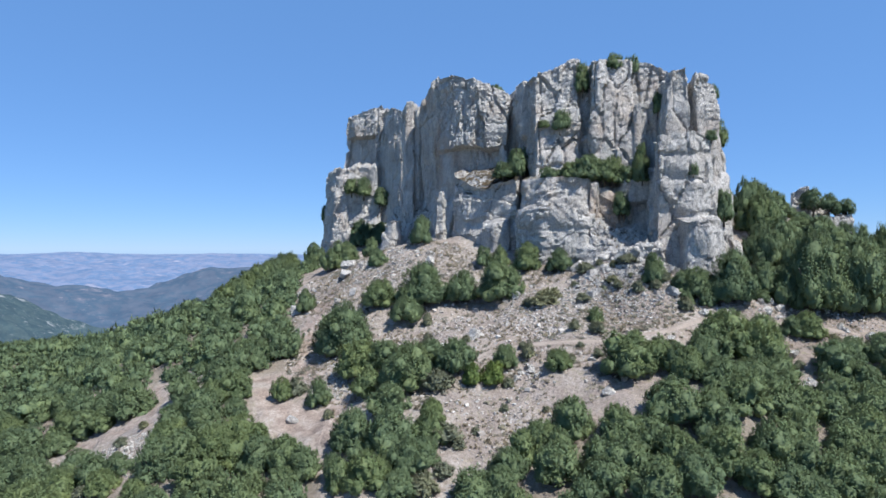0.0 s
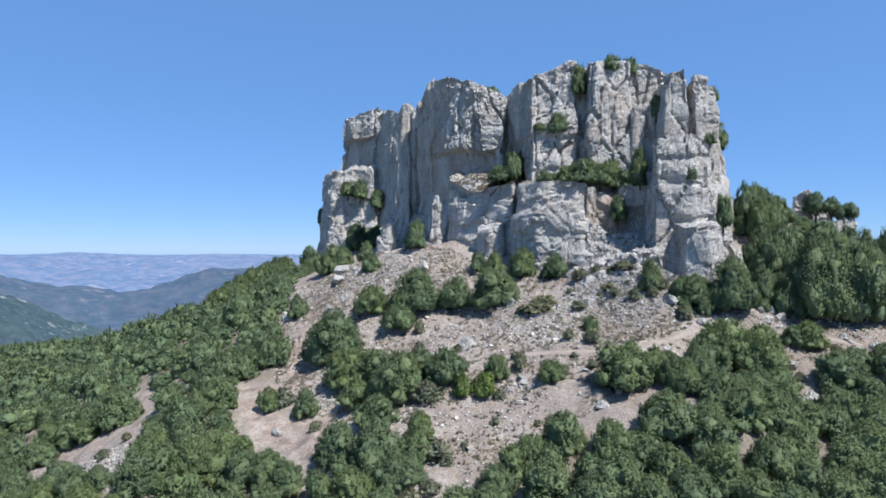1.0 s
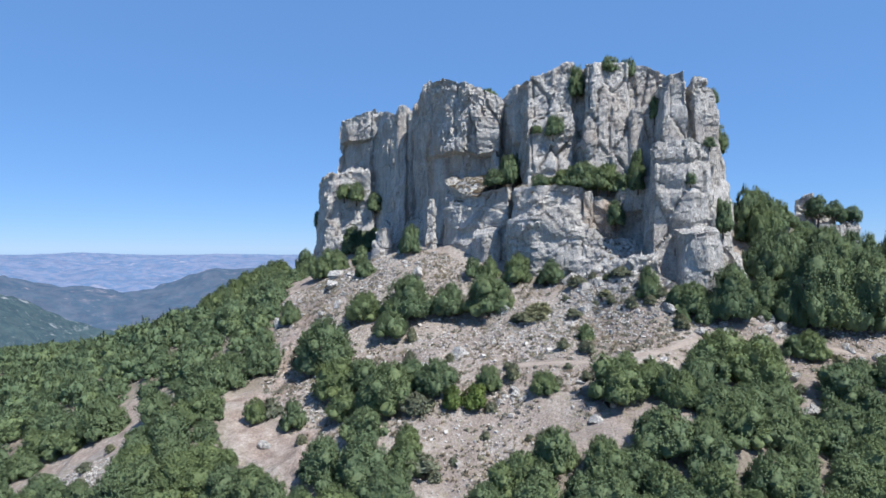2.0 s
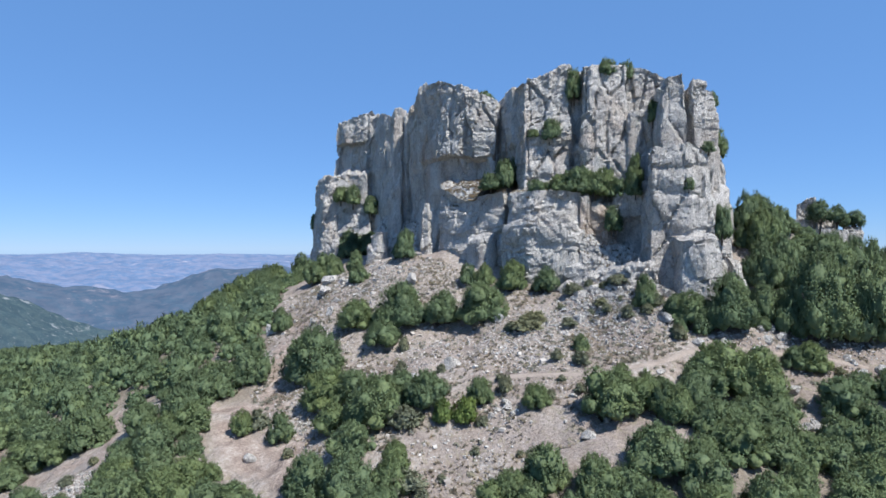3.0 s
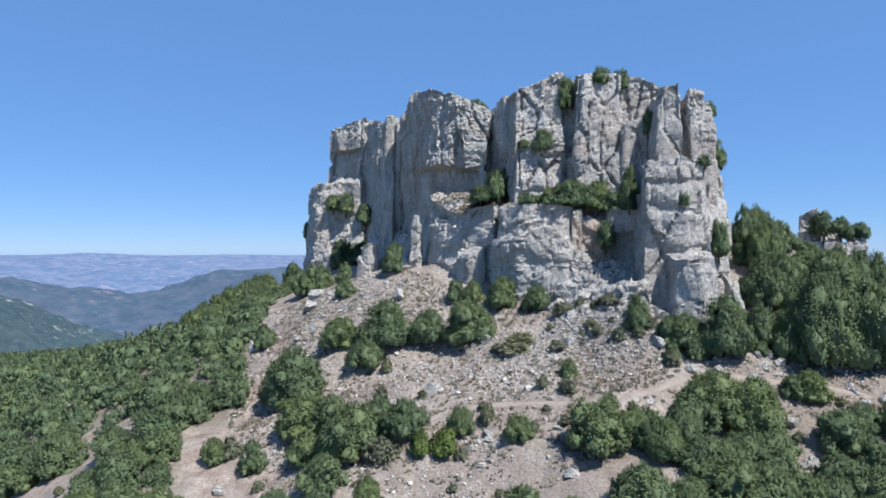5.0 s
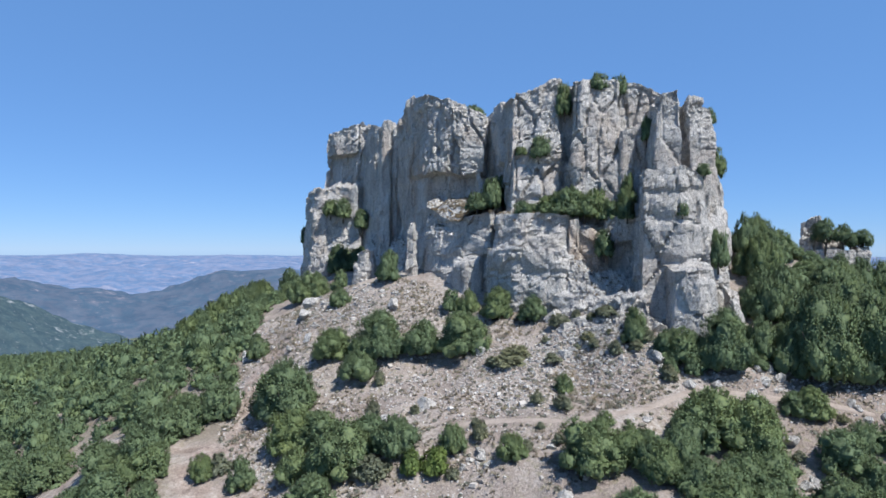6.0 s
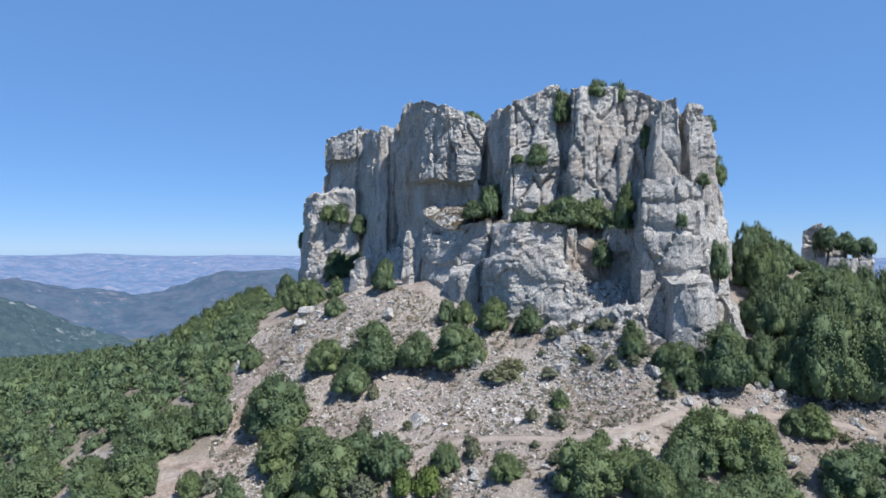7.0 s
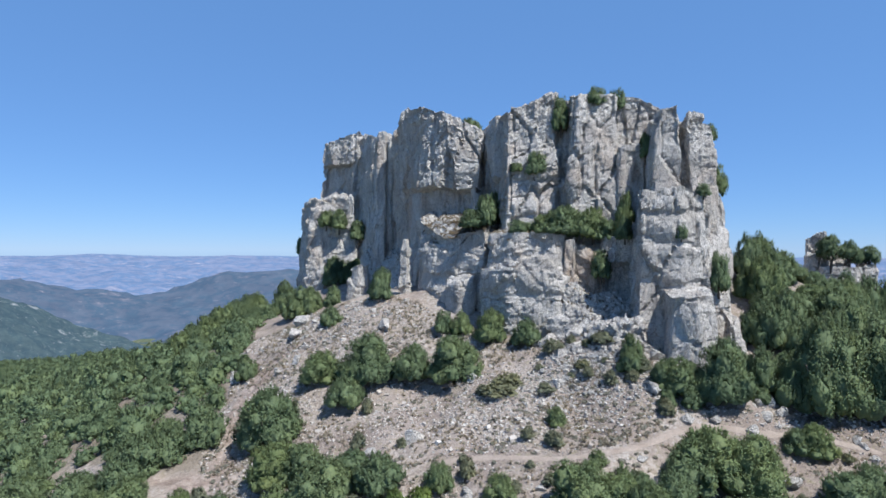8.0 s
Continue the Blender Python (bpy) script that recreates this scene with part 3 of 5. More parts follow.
B("step", massif, [(24.5, 121.5), (30.5, 117.6), (33.2, 119), (29, 125)], [(25.5, 122), (30.4, 118.8), (32.4, 120), (29, 124.5)], 20, [30.5, 30, 30.5, 32], strength=0.6, soft=3, tall=4.6)
B("buttress", massif, [(40.4, 130), (45.4, 129.5), (46, 138), (41, 138)], [(40.8, 131.2), (45.2, 131), (46, 138), (41, 138)], 36, [60.5, 61.5, 62, 61], strength=0.6, soft=3)
B("ledge", massif, [(36.4, 127), (43.5, 122.5), (45, 130), (36, 131)], [(37, 127.2), (43, 124), (44, 130), (37.5, 131)], 24, [44, 45, 47, 45.5], strength=0.6, soft=2, cuts=[(30, 38.8, 1.6)], tall=4.6)
B("ledge", massif, [(33, 130), (41, 127.5), (43, 136), (33, 138)], [(33.5, 131), (41, 129), (43, 136), (33, 138)], 24, [43.5, 44, 46, 45], strength=0.6, cuts=[(30, 38.5, 1.6)], tall=4.6)
east_apron = B("apron", massif, [(26.5, 119), (32, 109.5), (43, 108.5), (46, 124), (28, 129)], [(29.5, 124), (33.5, 121.3), (42, 119.5), (45, 126), (31, 128.5)], 21.5, [36.5, 33.8, 31.8, 33.5, 37], "broken pale rock steps below the recess", strength=1.0, soft=2, tall=4.6)
recess_step = B("step", massif, [(29.5, 115.5), (35.5, 110.2), (41, 109), (41, 115), (34, 119)], [(31.2, 116.8), (35.8, 112.4), (40.3, 111.3), (40, 114.5), (34, 117.8)], 21, [29.6, 29.8, 30.6, 31.2, 31], "white broken rock step at the foot of the recess", strength=1.1, step=0.35, soft=2, stone=PALE_ROCK, tall=4.6)
# the corner pillar and its two spires
B("pillar", massif, [(38.2, 112.3), (45, 110.5), (50.4, 112.5), (57, 130), (47, 132), (39, 121)], [(40.2, 115.5), (46, 113), (51, 115.5), (57, 130), (47, 132), (41.5, 122)], 20, [51, 52, 51, 52, 52, 51], "tall free-standing corner pillar", strength=0.72, cuts=[(36.6, 37.4, 0.8), (43.2, 43.8, 0.5), (47.2, 47.9, 0.7)], tall=11.0)
B("spire", massif, [(44.7, 123.9), (50.1, 122.4), (50.4, 136.6), (46.0, 138.7)], [(45.8, 126.9), (50.1, 125.4), (50.6, 135.5), (46.6, 136.6)], 46, [64.7, 65.6, 66.6, 65.6], strength=0.5, soft=3)
B("finial", massif, [(46.4, 126.5), (50.4, 125.4), (50.8, 133.4), (46.8, 134.5)], [(47.1, 127.4), (50.0, 126.7), (50.3, 132.8), (47.4, 133.4)], 56, [67.0, 67.6, 67.4, 67.2], strength=0.35, soft=3, step=0.3, crown=0.25)
B("spire", massif, [(50.8, 123.5), (56.3, 123.9), (59.7, 135.5), (52.3, 137.6)], [(51.3, 126.0), (56.1, 126.7), (59.0, 135.0), (52.5, 136.6)], 44, [65.1, 64.1, 63.5, 65.6], strength=0.85, soft=3)
B("cap", massif, [(51.3, 125.8), (55.5, 126.2), (56.1, 131.3), (51.9, 131.8)], [(52.0, 127.3), (54.7, 127.7), (55.1, 130.5), (52.5, 130.7)], 59, [66.6, 66.0, 66.0, 66.8], strength=0.5, soft=3, step=0.3, crown=0.6)
B("boss", massif, [(41.8, 107), (46, 104), (50, 106.5), (50.5, 114), (42.5, 114)], [(42.7, 108.6), (46.0, 106.6), (49.2, 108.4), (49.6, 113.8), (43.0, 113.8)], 20, [35, 35.4, 35.2, 36.4, 36], "smooth rounded boulder-like foot of the pillar", strength=0.38, soft=3, crown=0.5, tall=4.6)
B("buttress", massif, [(51, 126), (60.5, 126), (68, 152), (50, 156)], [(52, 128), (59, 129), (65, 152), (50, 156)], 22, [53, 52.5, 48, 53], strength=0.8)
B("slab", massif, [(52, 109.6), (56, 109.4), (57.5, 114), (52, 115)], [(52.6, 111.8), (54.2, 111.6), (55.2, 114), (52.4, 114.6)], 18, [31, 29.5, 31, 33], "pale leaning slab beside the pillar", strength=0.4, soft=2)
B("shoulder", massif, [(50.5, 114), (57, 115), (63, 128), (51, 129)], [(51, 117), (54.4, 119), (59.5, 128), (51, 128)], 18, [43, 39, 45, 50], "rough rock shoulder behind the pillar", strength=0.8, soft=3, tall=4.6)
B("plateau", massif, [(15, 164), (50, 146), (48, 185), (4, 225), (-10, 236), (2, 200)], [(16, 166), (49, 148), (46, 185), (4, 223), (-8, 234), (2, 202)], 30, [70.5, 66, 66, 68, 70, 70], step=0.9)

crag = tagged(new("crag"), "small grey limestone crag among trees on the ridge", "rock outcrop", kind="structure")
B("tower", crag, [(88.6, 158.5), (95.4, 156.5), (97.5, 161), (92, 165)], [(89.6, 159.4), (93.6, 158), (95.5, 161), (92, 163)], 18, [44.6, 46, 44, 44], strength=0.6, soft=3)
B("step", crag, [(90.4, 155.8), (97.6, 152.4), (101, 155.4), (92, 160)], [(91.2, 156), (97.4, 153.6), (100.4, 155.6), (92.4, 159.6)], 18, 38.2, strength=0.5, soft=3, crown=0.4, tall=4.6)
B("shoulder", crag, [(93, 157), (99.2, 155.5), (101, 163), (95, 166)], [(94.2, 159), (98.6, 157.5), (100, 162), (96, 164.5)], 18, [43.4, 42.6, 41.5, 43.6], strength=0.6, soft=3, tall=4.6)
B("shoulder", crag, [(100.6, 156), (104.8, 155.2), (106, 161), (101.5, 162)], [(101.2, 157), (104.2, 156.6), (104.8, 160), (102, 161)], 18, 39.3, strength=0.6, soft=3, tall=4.6)


# ---- oaks ----
def unit(v):
    return v / (np.linalg.norm(v, axis=-1, keepdims=True) + 1e-9)


def foliage(seed, width, height, count, size, lobes=11, fine=1, lift=0.0):
    """Leaf tufts round many small upright clumps, which sit on the domes of a crown. Returns points, triangles and the way that the clump faces at each point."""
    rng = np.random.default_rng(seed)
    c, r = [(0, 0, height * 0.42)], [width * 0.32]
    for i in range(lobes):
        a, up = rng.uniform(0, 2 * math.pi), rng.uniform(0, 1) ** 1.3
        wide = math.sqrt(max(0.05, 1 - (1.02 * up) ** 2))
        reach = width * 0.37 * wide * rng.uniform(0.6, 1.2)
        c.append((reach * math.cos(a), reach * math.sin(a), height * (0.17 + 0.54 * up * rng.uniform(0.75, 1.15))))
        r.append(width * rng.uniform(0.09, 0.21))
    if not lift:
        for i in range(6):
            a, reach = (i + rng.uniform(-0.3, 0.3)) * math.pi / 3, width * rng.uniform(0.26, 0.38)
            c.append((reach * math.cos(a), reach * math.sin(a), height * rng.uniform(0.10, 0.22)))
            r.append(width * rng.uniform(0.11, 0.16))
    for i in range(3 + lobes // 2):
        a, reach = rng.uniform(0, 2 * math.pi), width * rng.uniform(0.04, 0.33)
        c.append((reach * math.cos(a), reach * math.sin(a), height * rng.uniform(0.66, 0.86) - 0.75 * reach * height / width))
        r.append(width * rng.uniform(0.07, 0.12))
    c, r = np.array(c), np.array(r)
    tall = np.array([1.0, 1.0, 1.22])
    many = int(190 + 24 * lobes)
    pick = rng.choice(len(r), many * 3, p=r ** 2 / (r ** 2).sum())
    n = rng.normal(size=(len(pick), 3))
    n[:, 2] += 0.35
    n = unit(n)
    q = c[pick] + n * tall * r[pick][:, None] * rng.uniform(0.90, 1.10, (len(pick), 1))
    deep = np.min([np.linalg.norm((q - c[k]) / tall, axis=1) / r[k] + (pick == k) for k in range(len(r))], axis=0)
    keep = (deep > 0.80) & (q[:, 2] > height * 0.07)
    q, dome = q[keep][:many], n[keep][:many]
    size_of = width * rng.uniform(0.020, 0.056, len(q))
    own = rng.choice(len(q), count, p=size_of ** 2 / (size_of ** 2).sum())
    n = rng.normal(size=(count, 3)) + 0.55 * dome[own]
    n[:, 2] += 0.25
    n = unit(n)
    p = q[own] + n * np.array([0.9, 0.9, 1.8]) * (size_of[own] * rng.uniform(0.20, 1.30, count))[:, None]
    whole = unit(p - np.array([0, 0, 0.30 * height]))
    puff = unit(0.38 * n + 0.38 * dome[own] + 0.40 * whole + rng.normal(size=(count, 3)) * 0.06 + np.array([0, 0, 0.50]))
    face = unit(puff + rng.normal(size=(count, 3)) * 0.28)
    one = unit(np.cross(face, rng.normal(size=(count, 3))))
    two = np.cross(face, one)
    s = size * rng.uniform(0.6, 1.35, count)[:, None]
    v = np.stack([p - one * s * 0.55 - two * s * 0.3, p + one * s * 0.65 - two * s * 0.2, p + one * s * 0.15 + two * s * 0.55], 1)
    # about half of them are sprigs, which point outwards and up
    tip = unit(n * 0.5 + dome[own] * 0.4 + rng.normal(size=(count, 3)) * 0.35 + np.array([0, 0, 1.1]))
    across = unit(np.cross(tip, face))
    sprig = np.stack([p - across * s * 0.30 - tip * s * 0.5, p + across * s * 0.30 - tip * s * 0.5, p + tip * s * 1.6], 1)
    v = np.where((rng.random(count) < 0.5)[:, None, None], sprig, v)
    flip = (np.cross(v[:, 1] - v[:, 0], v[:, 2] - v[:, 0]) * puff).sum(1) < 0
    v[flip] = v[flip][:, ::-1]
    v, puff = v.reshape(-1, 3), np.repeat(puff, 3, 0)
    f = np.arange(len(v)).reshape(-1, 3)
    # the dense inner twigs and leaves of each lobe
    for k in range(lobes + (1 if lift else 7)):
        w, g = ball(fine)
        puff = np.concatenate([puff, unit(w + np.array([0, 0, 0.4]))])
        w = c[k] + w * tall * r[k] * (0.81 + 0.24 * lumps(w * 2.3 + k * 3.7, seed))[:, None]
        f = np.concatenate([f, g + len(v)])
        v = np.concatenate([v, w])
    v[:, 2] = height * lift + v[:, 2] * (1 - lift)
    return v, f, puff


def leafy(name, verts, faces, puff, material):
    me = mesh_from(name, verts, faces, material)
    me.attributes.new("puff", "FLOAT_VECTOR", "POINT").data.foreach_set("vector", np.asarray(puff, np.float32).ravel())
    return me


def tufty(name, verts, material):
    """Loose blades, three points each, lit as the whole tuft is: from above."""
    v = verts.reshape(-1, 3, 3)
    flip = np.cross(v[:, 1] - v[:, 0], v[:, 2] - v[:, 0])[:, 2] < 0
    v[flip] = v[flip][:, ::-1]
    v = v.reshape(-1, 3)
    return leafy(name, v, np.arange(len(v)).reshape(-1, 3), np.tile((0.25, -0.3, 0.92), (len(v), 1)), material)


def ball(fine):
    """A coarse sphere."""
    bm = bmesh.new()
    bmesh.ops.create_icosphere(bm, subdivisions=fine, radius=1)
    bm.verts.index_update()
    v, f = np.array([q.co for q in bm.verts]), np.array([[q.index for q in t.verts] for t in bm.faces])
    bm.free()
    return v, f


def tube(points, radii, sides=7):
    """A bent, tapering round stem."""
    p, rows = np.array(points, float), []
    for i, q in enumerate(p):
        d = p[min(i + 1, len(p) - 1)] - p[max(i - 1, 0)]
        d /= np.linalg.norm(d)
        s = np.cross(d, (0.3, 1, 0.1))
        s /= np.linalg.norm(s)
        t = np.cross(d, s)
        a = np.arange(sides) * 2 * math.pi / sides
        rows.append(q + radii[i] * (np.cos(a)[:, None] * s + np.sin(a)[:, None] * t))
    return np.concatenate(rows), grid_faces(len(p), sides, True)


def stems(seed, width, height, limbs=5):
    rng = np.random.default_rng(seed + 500)
    lean = rng.uniform(-0.08, 0.08, 2) * width
    v, f = tube([(0, 0, -0.5), (lean[0] * 0.3, lean[1] * 0.3, height * 0.15), (lean[0], lean[1], height * 0.34), (lean[0] * 1.2, lean[1], height * 0.62)], [width * k for k in (0.05, 0.04, 0.032, 0.015)])
    for i in range(limbs):
        a = i * 2 * math.pi / limbs + rng.uniform(-0.4, 0.4)
        e = np.array([math.cos(a), math.sin(a), 0]) * width * rng.uniform(0.2, 0.34)
        s = np.array([lean[0] * 0.8, lean[1] * 0.8, height * rng.uniform(0.14, 0.32)])
        w, g = tube([s, s + e * 0.5 + (0, 0, height * 0.14), s + e + (0, 0, height * rng.uniform(0.2, 0.36))], [width * 0.024, width * 0.017, width * 0.007], 5)
        f = np.concatenate([f, g + len(v)])
        v = np.concatenate([v, w])
    return v, f


KINDS = {}


def plant(kind, x, y, width, height, sink=0.25, z=None):
    """Stands a copy of one of the plants of that kind at a place, at its size."""
    name, label, category, group, leaf, count, size, number, base = kind
    turns = KINDS.setdefault(name + label, [])
    n = len(turns)
    z = float(land_z(x, y)) if z is None else z
    spin = (n * 2.399) % 6.283
    m = Matrix.LocRotScale((x, y, z - sink), Euler((0, 0, spin)), (width / base, width / base, height / base))
    if n < number:
        seed = len(name) * 31 + n * 7 + len(label)
        ob = tagged(new(name), label, category, group)
        part("trunk", mesh_from("trunk", *stems(seed, base, base), BARK, True), ob)
        crown = part("crown", leafy("crown", *foliage(seed, base, base, count, size, (9 + seed % 5) * (2 if count > 9000 else 1), 2 if count > 6000 else 1, 0.25 if name == "windswept_oak" else 0.0), leaf), ob)
        if leaf == OAK:
            crown.data.materials.append(TWIGS)
            slots = (np.arange(len(crown.data.polygons)) >= count).astype(np.int32)
            crown.data.polygons.foreach_set("material_index", slots)
        ob.matrix_basis = m
        turns.append(ob)
        return ob
    source = turns[n % number]
    ob = copy_thing(source, Matrix.Identity(4))
    ob.matrix_basis = m
    turns.append(ob)
    return ob


BIG = ("holm_oak", "dense rounded dark green holm oak on the slope", "tree", "oaks on the hillside", OAK, 7000, 0.150, 9, 5.0)
WOOD = ("holm_oak", "dark green holm oak in a dense thicket", "tree", "oaks of the wood", OAK, 3800, 0.190, 9, 5.0)
GREAT = ("holm_oak", "tall dark green holm oak with a broad lobed crown", "tree", "oaks on the hillside", OAK, 10500, 0.22, 5, 8.0)
BUSH = ("oak_bush", "low dark green oak bush rooted in limestone", "bush", "bushes on the rock", OAK, 1700, 0.14, 6, 2.5)
WINDSWEPT = ("windswept_oak", "dark umbrella-shaped oak on a small crag", "tree", "oaks on the crag", OAK, 2600, 0.22, 3, 5.0)
GREEN = ("shrub", "fresh bright green rounded shrub", "shrub", "shrubs on the slope", BROOM, 1800, 0.17, 3, 2.5)
DRY = ("shrub", "low olive-grey dry shrub on stony ground", "shrub", "shrubs on the slope", HEATH, 900, 0.13, 5, 1.5)

SLOPE_OAKS = [
    (-12.9, 124.1, 7.0, 5.9), (-3.9, 121.7, 9.3, 8.7), (-6.9, 116.0, 6.1, 5.5), (3.8, 121.3, 6.8, 6.7), (10.7, 117.9, 8.3, 8.0), (-18.1, 111.9, 9.9, 9.8), (-13.7, 101.2, 7.3, 6.3), (-5.4, 91.7, 7.6, 7.4),
    (-7.5, 86.5, 5.6, 5.0), (-2.1, 95.5, 5.2, 4.5), (2.2, 92.1, 5.3, 5.4), (9.3, 92.0, 3.8, 4.4), (16.7, 88.3, 3.9, 3.6), (-1.5, 81.4, 3.8, 4.3), (-19.2, 95.5, 4.0, 4.8), (-25.5, 97.9, 3.3, 4.2),
    (-30.2, 135.4, 4.0, 5.9), (-15.2, 143.6, 4.4, 4.9), (-20.0, 117.6, 6.4, 5.6), (-9.7, 100.4, 6.7, 5.9), (-3.9, 93.8, 6.3, 5.5), (-11.2, 93.1, 5.2, 4.6), (0.5, 92.9, 4.4, 4.4),
]
LOWER_OAKS = [
    (-11.6, 80.0, 6.5, 6.4), (-6.7, 78.4, 6.0, 6.3), (-4.0, 74.1, 4.2, 4.9), (-8.9, 72.3, 5.5, 5.1), (-12.4, 72.9, 3.4, 4.4), (-5.1, 69.9, 4.7, 3.3), (-13.4, 75.5, 2.7, 4.1),
]
FOOT_OAKS = [
    (11.9, 129.3, 4.0, 5.2), (16.9, 125.2, 5.9, 6.6), (22.9, 121.6, 5.5, 4.9), (42.1, 102.6, 6.1, 5.4), (47.0, 100.3, 7.2, 9.0), (36.2, 106.5, 3.7, 4.2), (-27.6, 173.7, 7.2, 7.9), (-30.6, 172.2, 6.3, 7.4),
    (-27.2, 206.1, 9.3, 9.4), (-20.5, 205.2, 7.5, 7.8), (-4.9, 146.2, 5.0, 7.2), (39.7, 102.9, 3.7, 4.1),
]
THICKET_OAKS = [
    (40.4, 89.2, 7.6, 6.7), (37.5, 87.0, 6.3, 5.9), (45.3, 88.3, 7.6, 7.1), (25.2, 84.2, 7.1, 6.4), (29.3, 83.9, 4.7, 5.4), (31.5, 82.3, 3.9, 4.8), (34.8, 83.2, 5.0, 5.2), (27.4, 73.7, 6.5, 6.1),
    (55.3, 93.6, 5.1, 4.6), (53.3, 93.8, 3.4, 3.6), (54.4, 86.1, 6.4, 5.4), (62.3, 87.8, 4.8, 5.0), (38.0, 80.2, 5.7, 4.6), (45.5, 84.2, 5.3, 4.8),
]
FLANK_OAKS = [
    (60.0, 100.0, 9.0, 13.5), (66.8, 100.3, 9.0, 13.3), (73.2, 101.2, 8.7, 11.5), (64.1, 100.6, 8.2, 11.4), (57.0, 101.2, 5.5, 8.3), (52.3, 101.0, 2.8, 2.5),
]
FLANK_TALL = [
    (60.4, 117.5, 5.4, 5.6), (61.8, 121, 6.2, 8.2), (64.4, 123.4, 5.8, 7.6), (67.2, 125, 5.4, 5.6), (68, 127, 7, 3.2), (70, 121, 7.5, 3.2), (64, 116, 8, 5.8), (70, 115, 8.5, 7.6), (76, 120, 6.5, 4.4), (59, 112, 6, 8),
    (62, 108, 6, 8), (57, 113.5, 4.2, 5.6), (51.5, 105, 3.5, 5), (53.5, 103.5, 5.5, 6.5), (81, 118, 6.5, 3.6), (87, 125, 5.5, 3), (62, 113, 5, 8.4), (67, 110, 5.5, 8), (59.6, 123, 3.6, 4.4), (62.4, 127.5, 5.4, 7.8), (65.4, 129, 5.0, 6.4), (67, 134, 5.4, 8.0),
]
EXTRA_OAKS = [
    (32.1, 81.5, 4.8, 4.8), (35.6, 79.5, 4.9, 4.9), (36.9, 75.5, 5.9, 5.4), (41.8, 76.7, 5.4, 5.0), (31.9, 73.4, 4.8, 4.8), (42.1, 82.6, 4.9, 4.9), (31.6, 84.7, 3.9, 3.9), (45.1, 77.1, 5.0, 5.0),
    (19.9, 67.2, 5.4, 5.4), (25.4, 67.3, 5.4, 5.4), (26.4, 64.3, 5.4, 5.4), (31.3, 70.8, 4.8, 4.8), (45.7, 66.4, 5.5, 5.5), (41.7, 65.0, 5.5, 5.5), (50.8, 80.5, 5, 5), (17.2, 65.9, 5.0, 5.0),
    (21.9, 62.5, 5.4, 5.4), (36.9, 68.7, 5.4, 5.4), (41.0, 71.1, 4.9, 4.9), (30.3, 66.4, 5.3, 5.3), (15.4, 75, 5.2, 5.4), (20.6, 72.1, 4.9, 4.9), (12.0, 74.6, 4.6, 4.4), (-1.5, 78.7, 4.4, 4.8),
    (-2.5, 74.8, 4.4, 4.2),
    (56.4, 82.4, 5.4, 5.2), (53.6, 78.0, 5.6, 5.4), (50.4, 73.6, 5.6, 5.2), (57.2, 77.0, 5.4, 5.0), (60.6, 82.0, 5.2, 5.0), (54.6, 72.0, 5.6, 5.2), (58.6, 88.4, 4.2, 4.4), (60.0, 74.0, 5.4, 5.0),
    (32.9, 64.2, 5.0, 4.8), (39.0, 66.3, 4.8, 4.8), (35.3, 62.6, 5.0, 4.6), (6.4, 68.0, 4.6, 4.4), (7.6, 71.4, 4.4, 4.4), (9.4, 73.6, 4.0, 4.2),
]
STRIP_OAKS = [
    (-71.1, 103.1, 8.3, 7.5), (-67.0, 94.6, 6.6, 5.8), (-61.5, 92.8, 6.4, 5.6), (-53.5, 86.1, 5.8, 5.1), (-59.6, 87.6, 6.1, 5.4), (-49.5, 87.4, 4.8, 4.5), (-46.4, 84.0, 4.6, 3.9),
    (-40.3, 92.0, 5.2, 4.6), (-38.9, 87.8, 5.6, 4.8), (-36.1, 84.7, 6.0, 5.0), (-34.0, 88.5, 5.6, 5.0), (-31.3, 84.6, 6.2, 5.2), (-28.6, 87.6, 5.0, 4.4), (-27.6, 83.2, 6.0, 5.0), (-24.0, 80.8, 5.6, 4.8), (-20.4, 79.6, 5.2, 4.6), (-17.4, 77.6, 4.8, 4.2),
    (-67.0, 110.5, 6.0, 5.2), (-62.6, 109.0, 5.6, 4.8), (-58.8, 107.0, 5.2, 4.6), (-65.0, 104.0, 5.6, 4.6), (-56.0, 94.6, 4.4, 3.6),
]
RIDGE_OAKS = [
    (-53.0, 192.0, 8.5, 8.5), (-58.0, 188.0, 7.0, 7.0), (-48.5, 197.0, 7.0, 7.5), (-43.5, 207.0, 5.0, 8.5), (-40.5, 203.0, 5.0, 6.0), (-63.0, 184.0, 6.5, 6.5), (-46.0, 188.0, 6.0, 5.5), (-40.0, 190.0, 5.5, 6.0),
    (-62.2, 176.0, 6.5, 7.7), (-60.2, 180.0, 7.5, 8.5), (-58.0, 184.0, 6.5, 8.5), (-55.8, 188.0, 7.0, 8.9), (-53.5, 191.0, 6.5, 9.3), (-51.1, 194.0, 7.5, 9.0), (-49.0, 198.0, 6.0, 8.0),
]
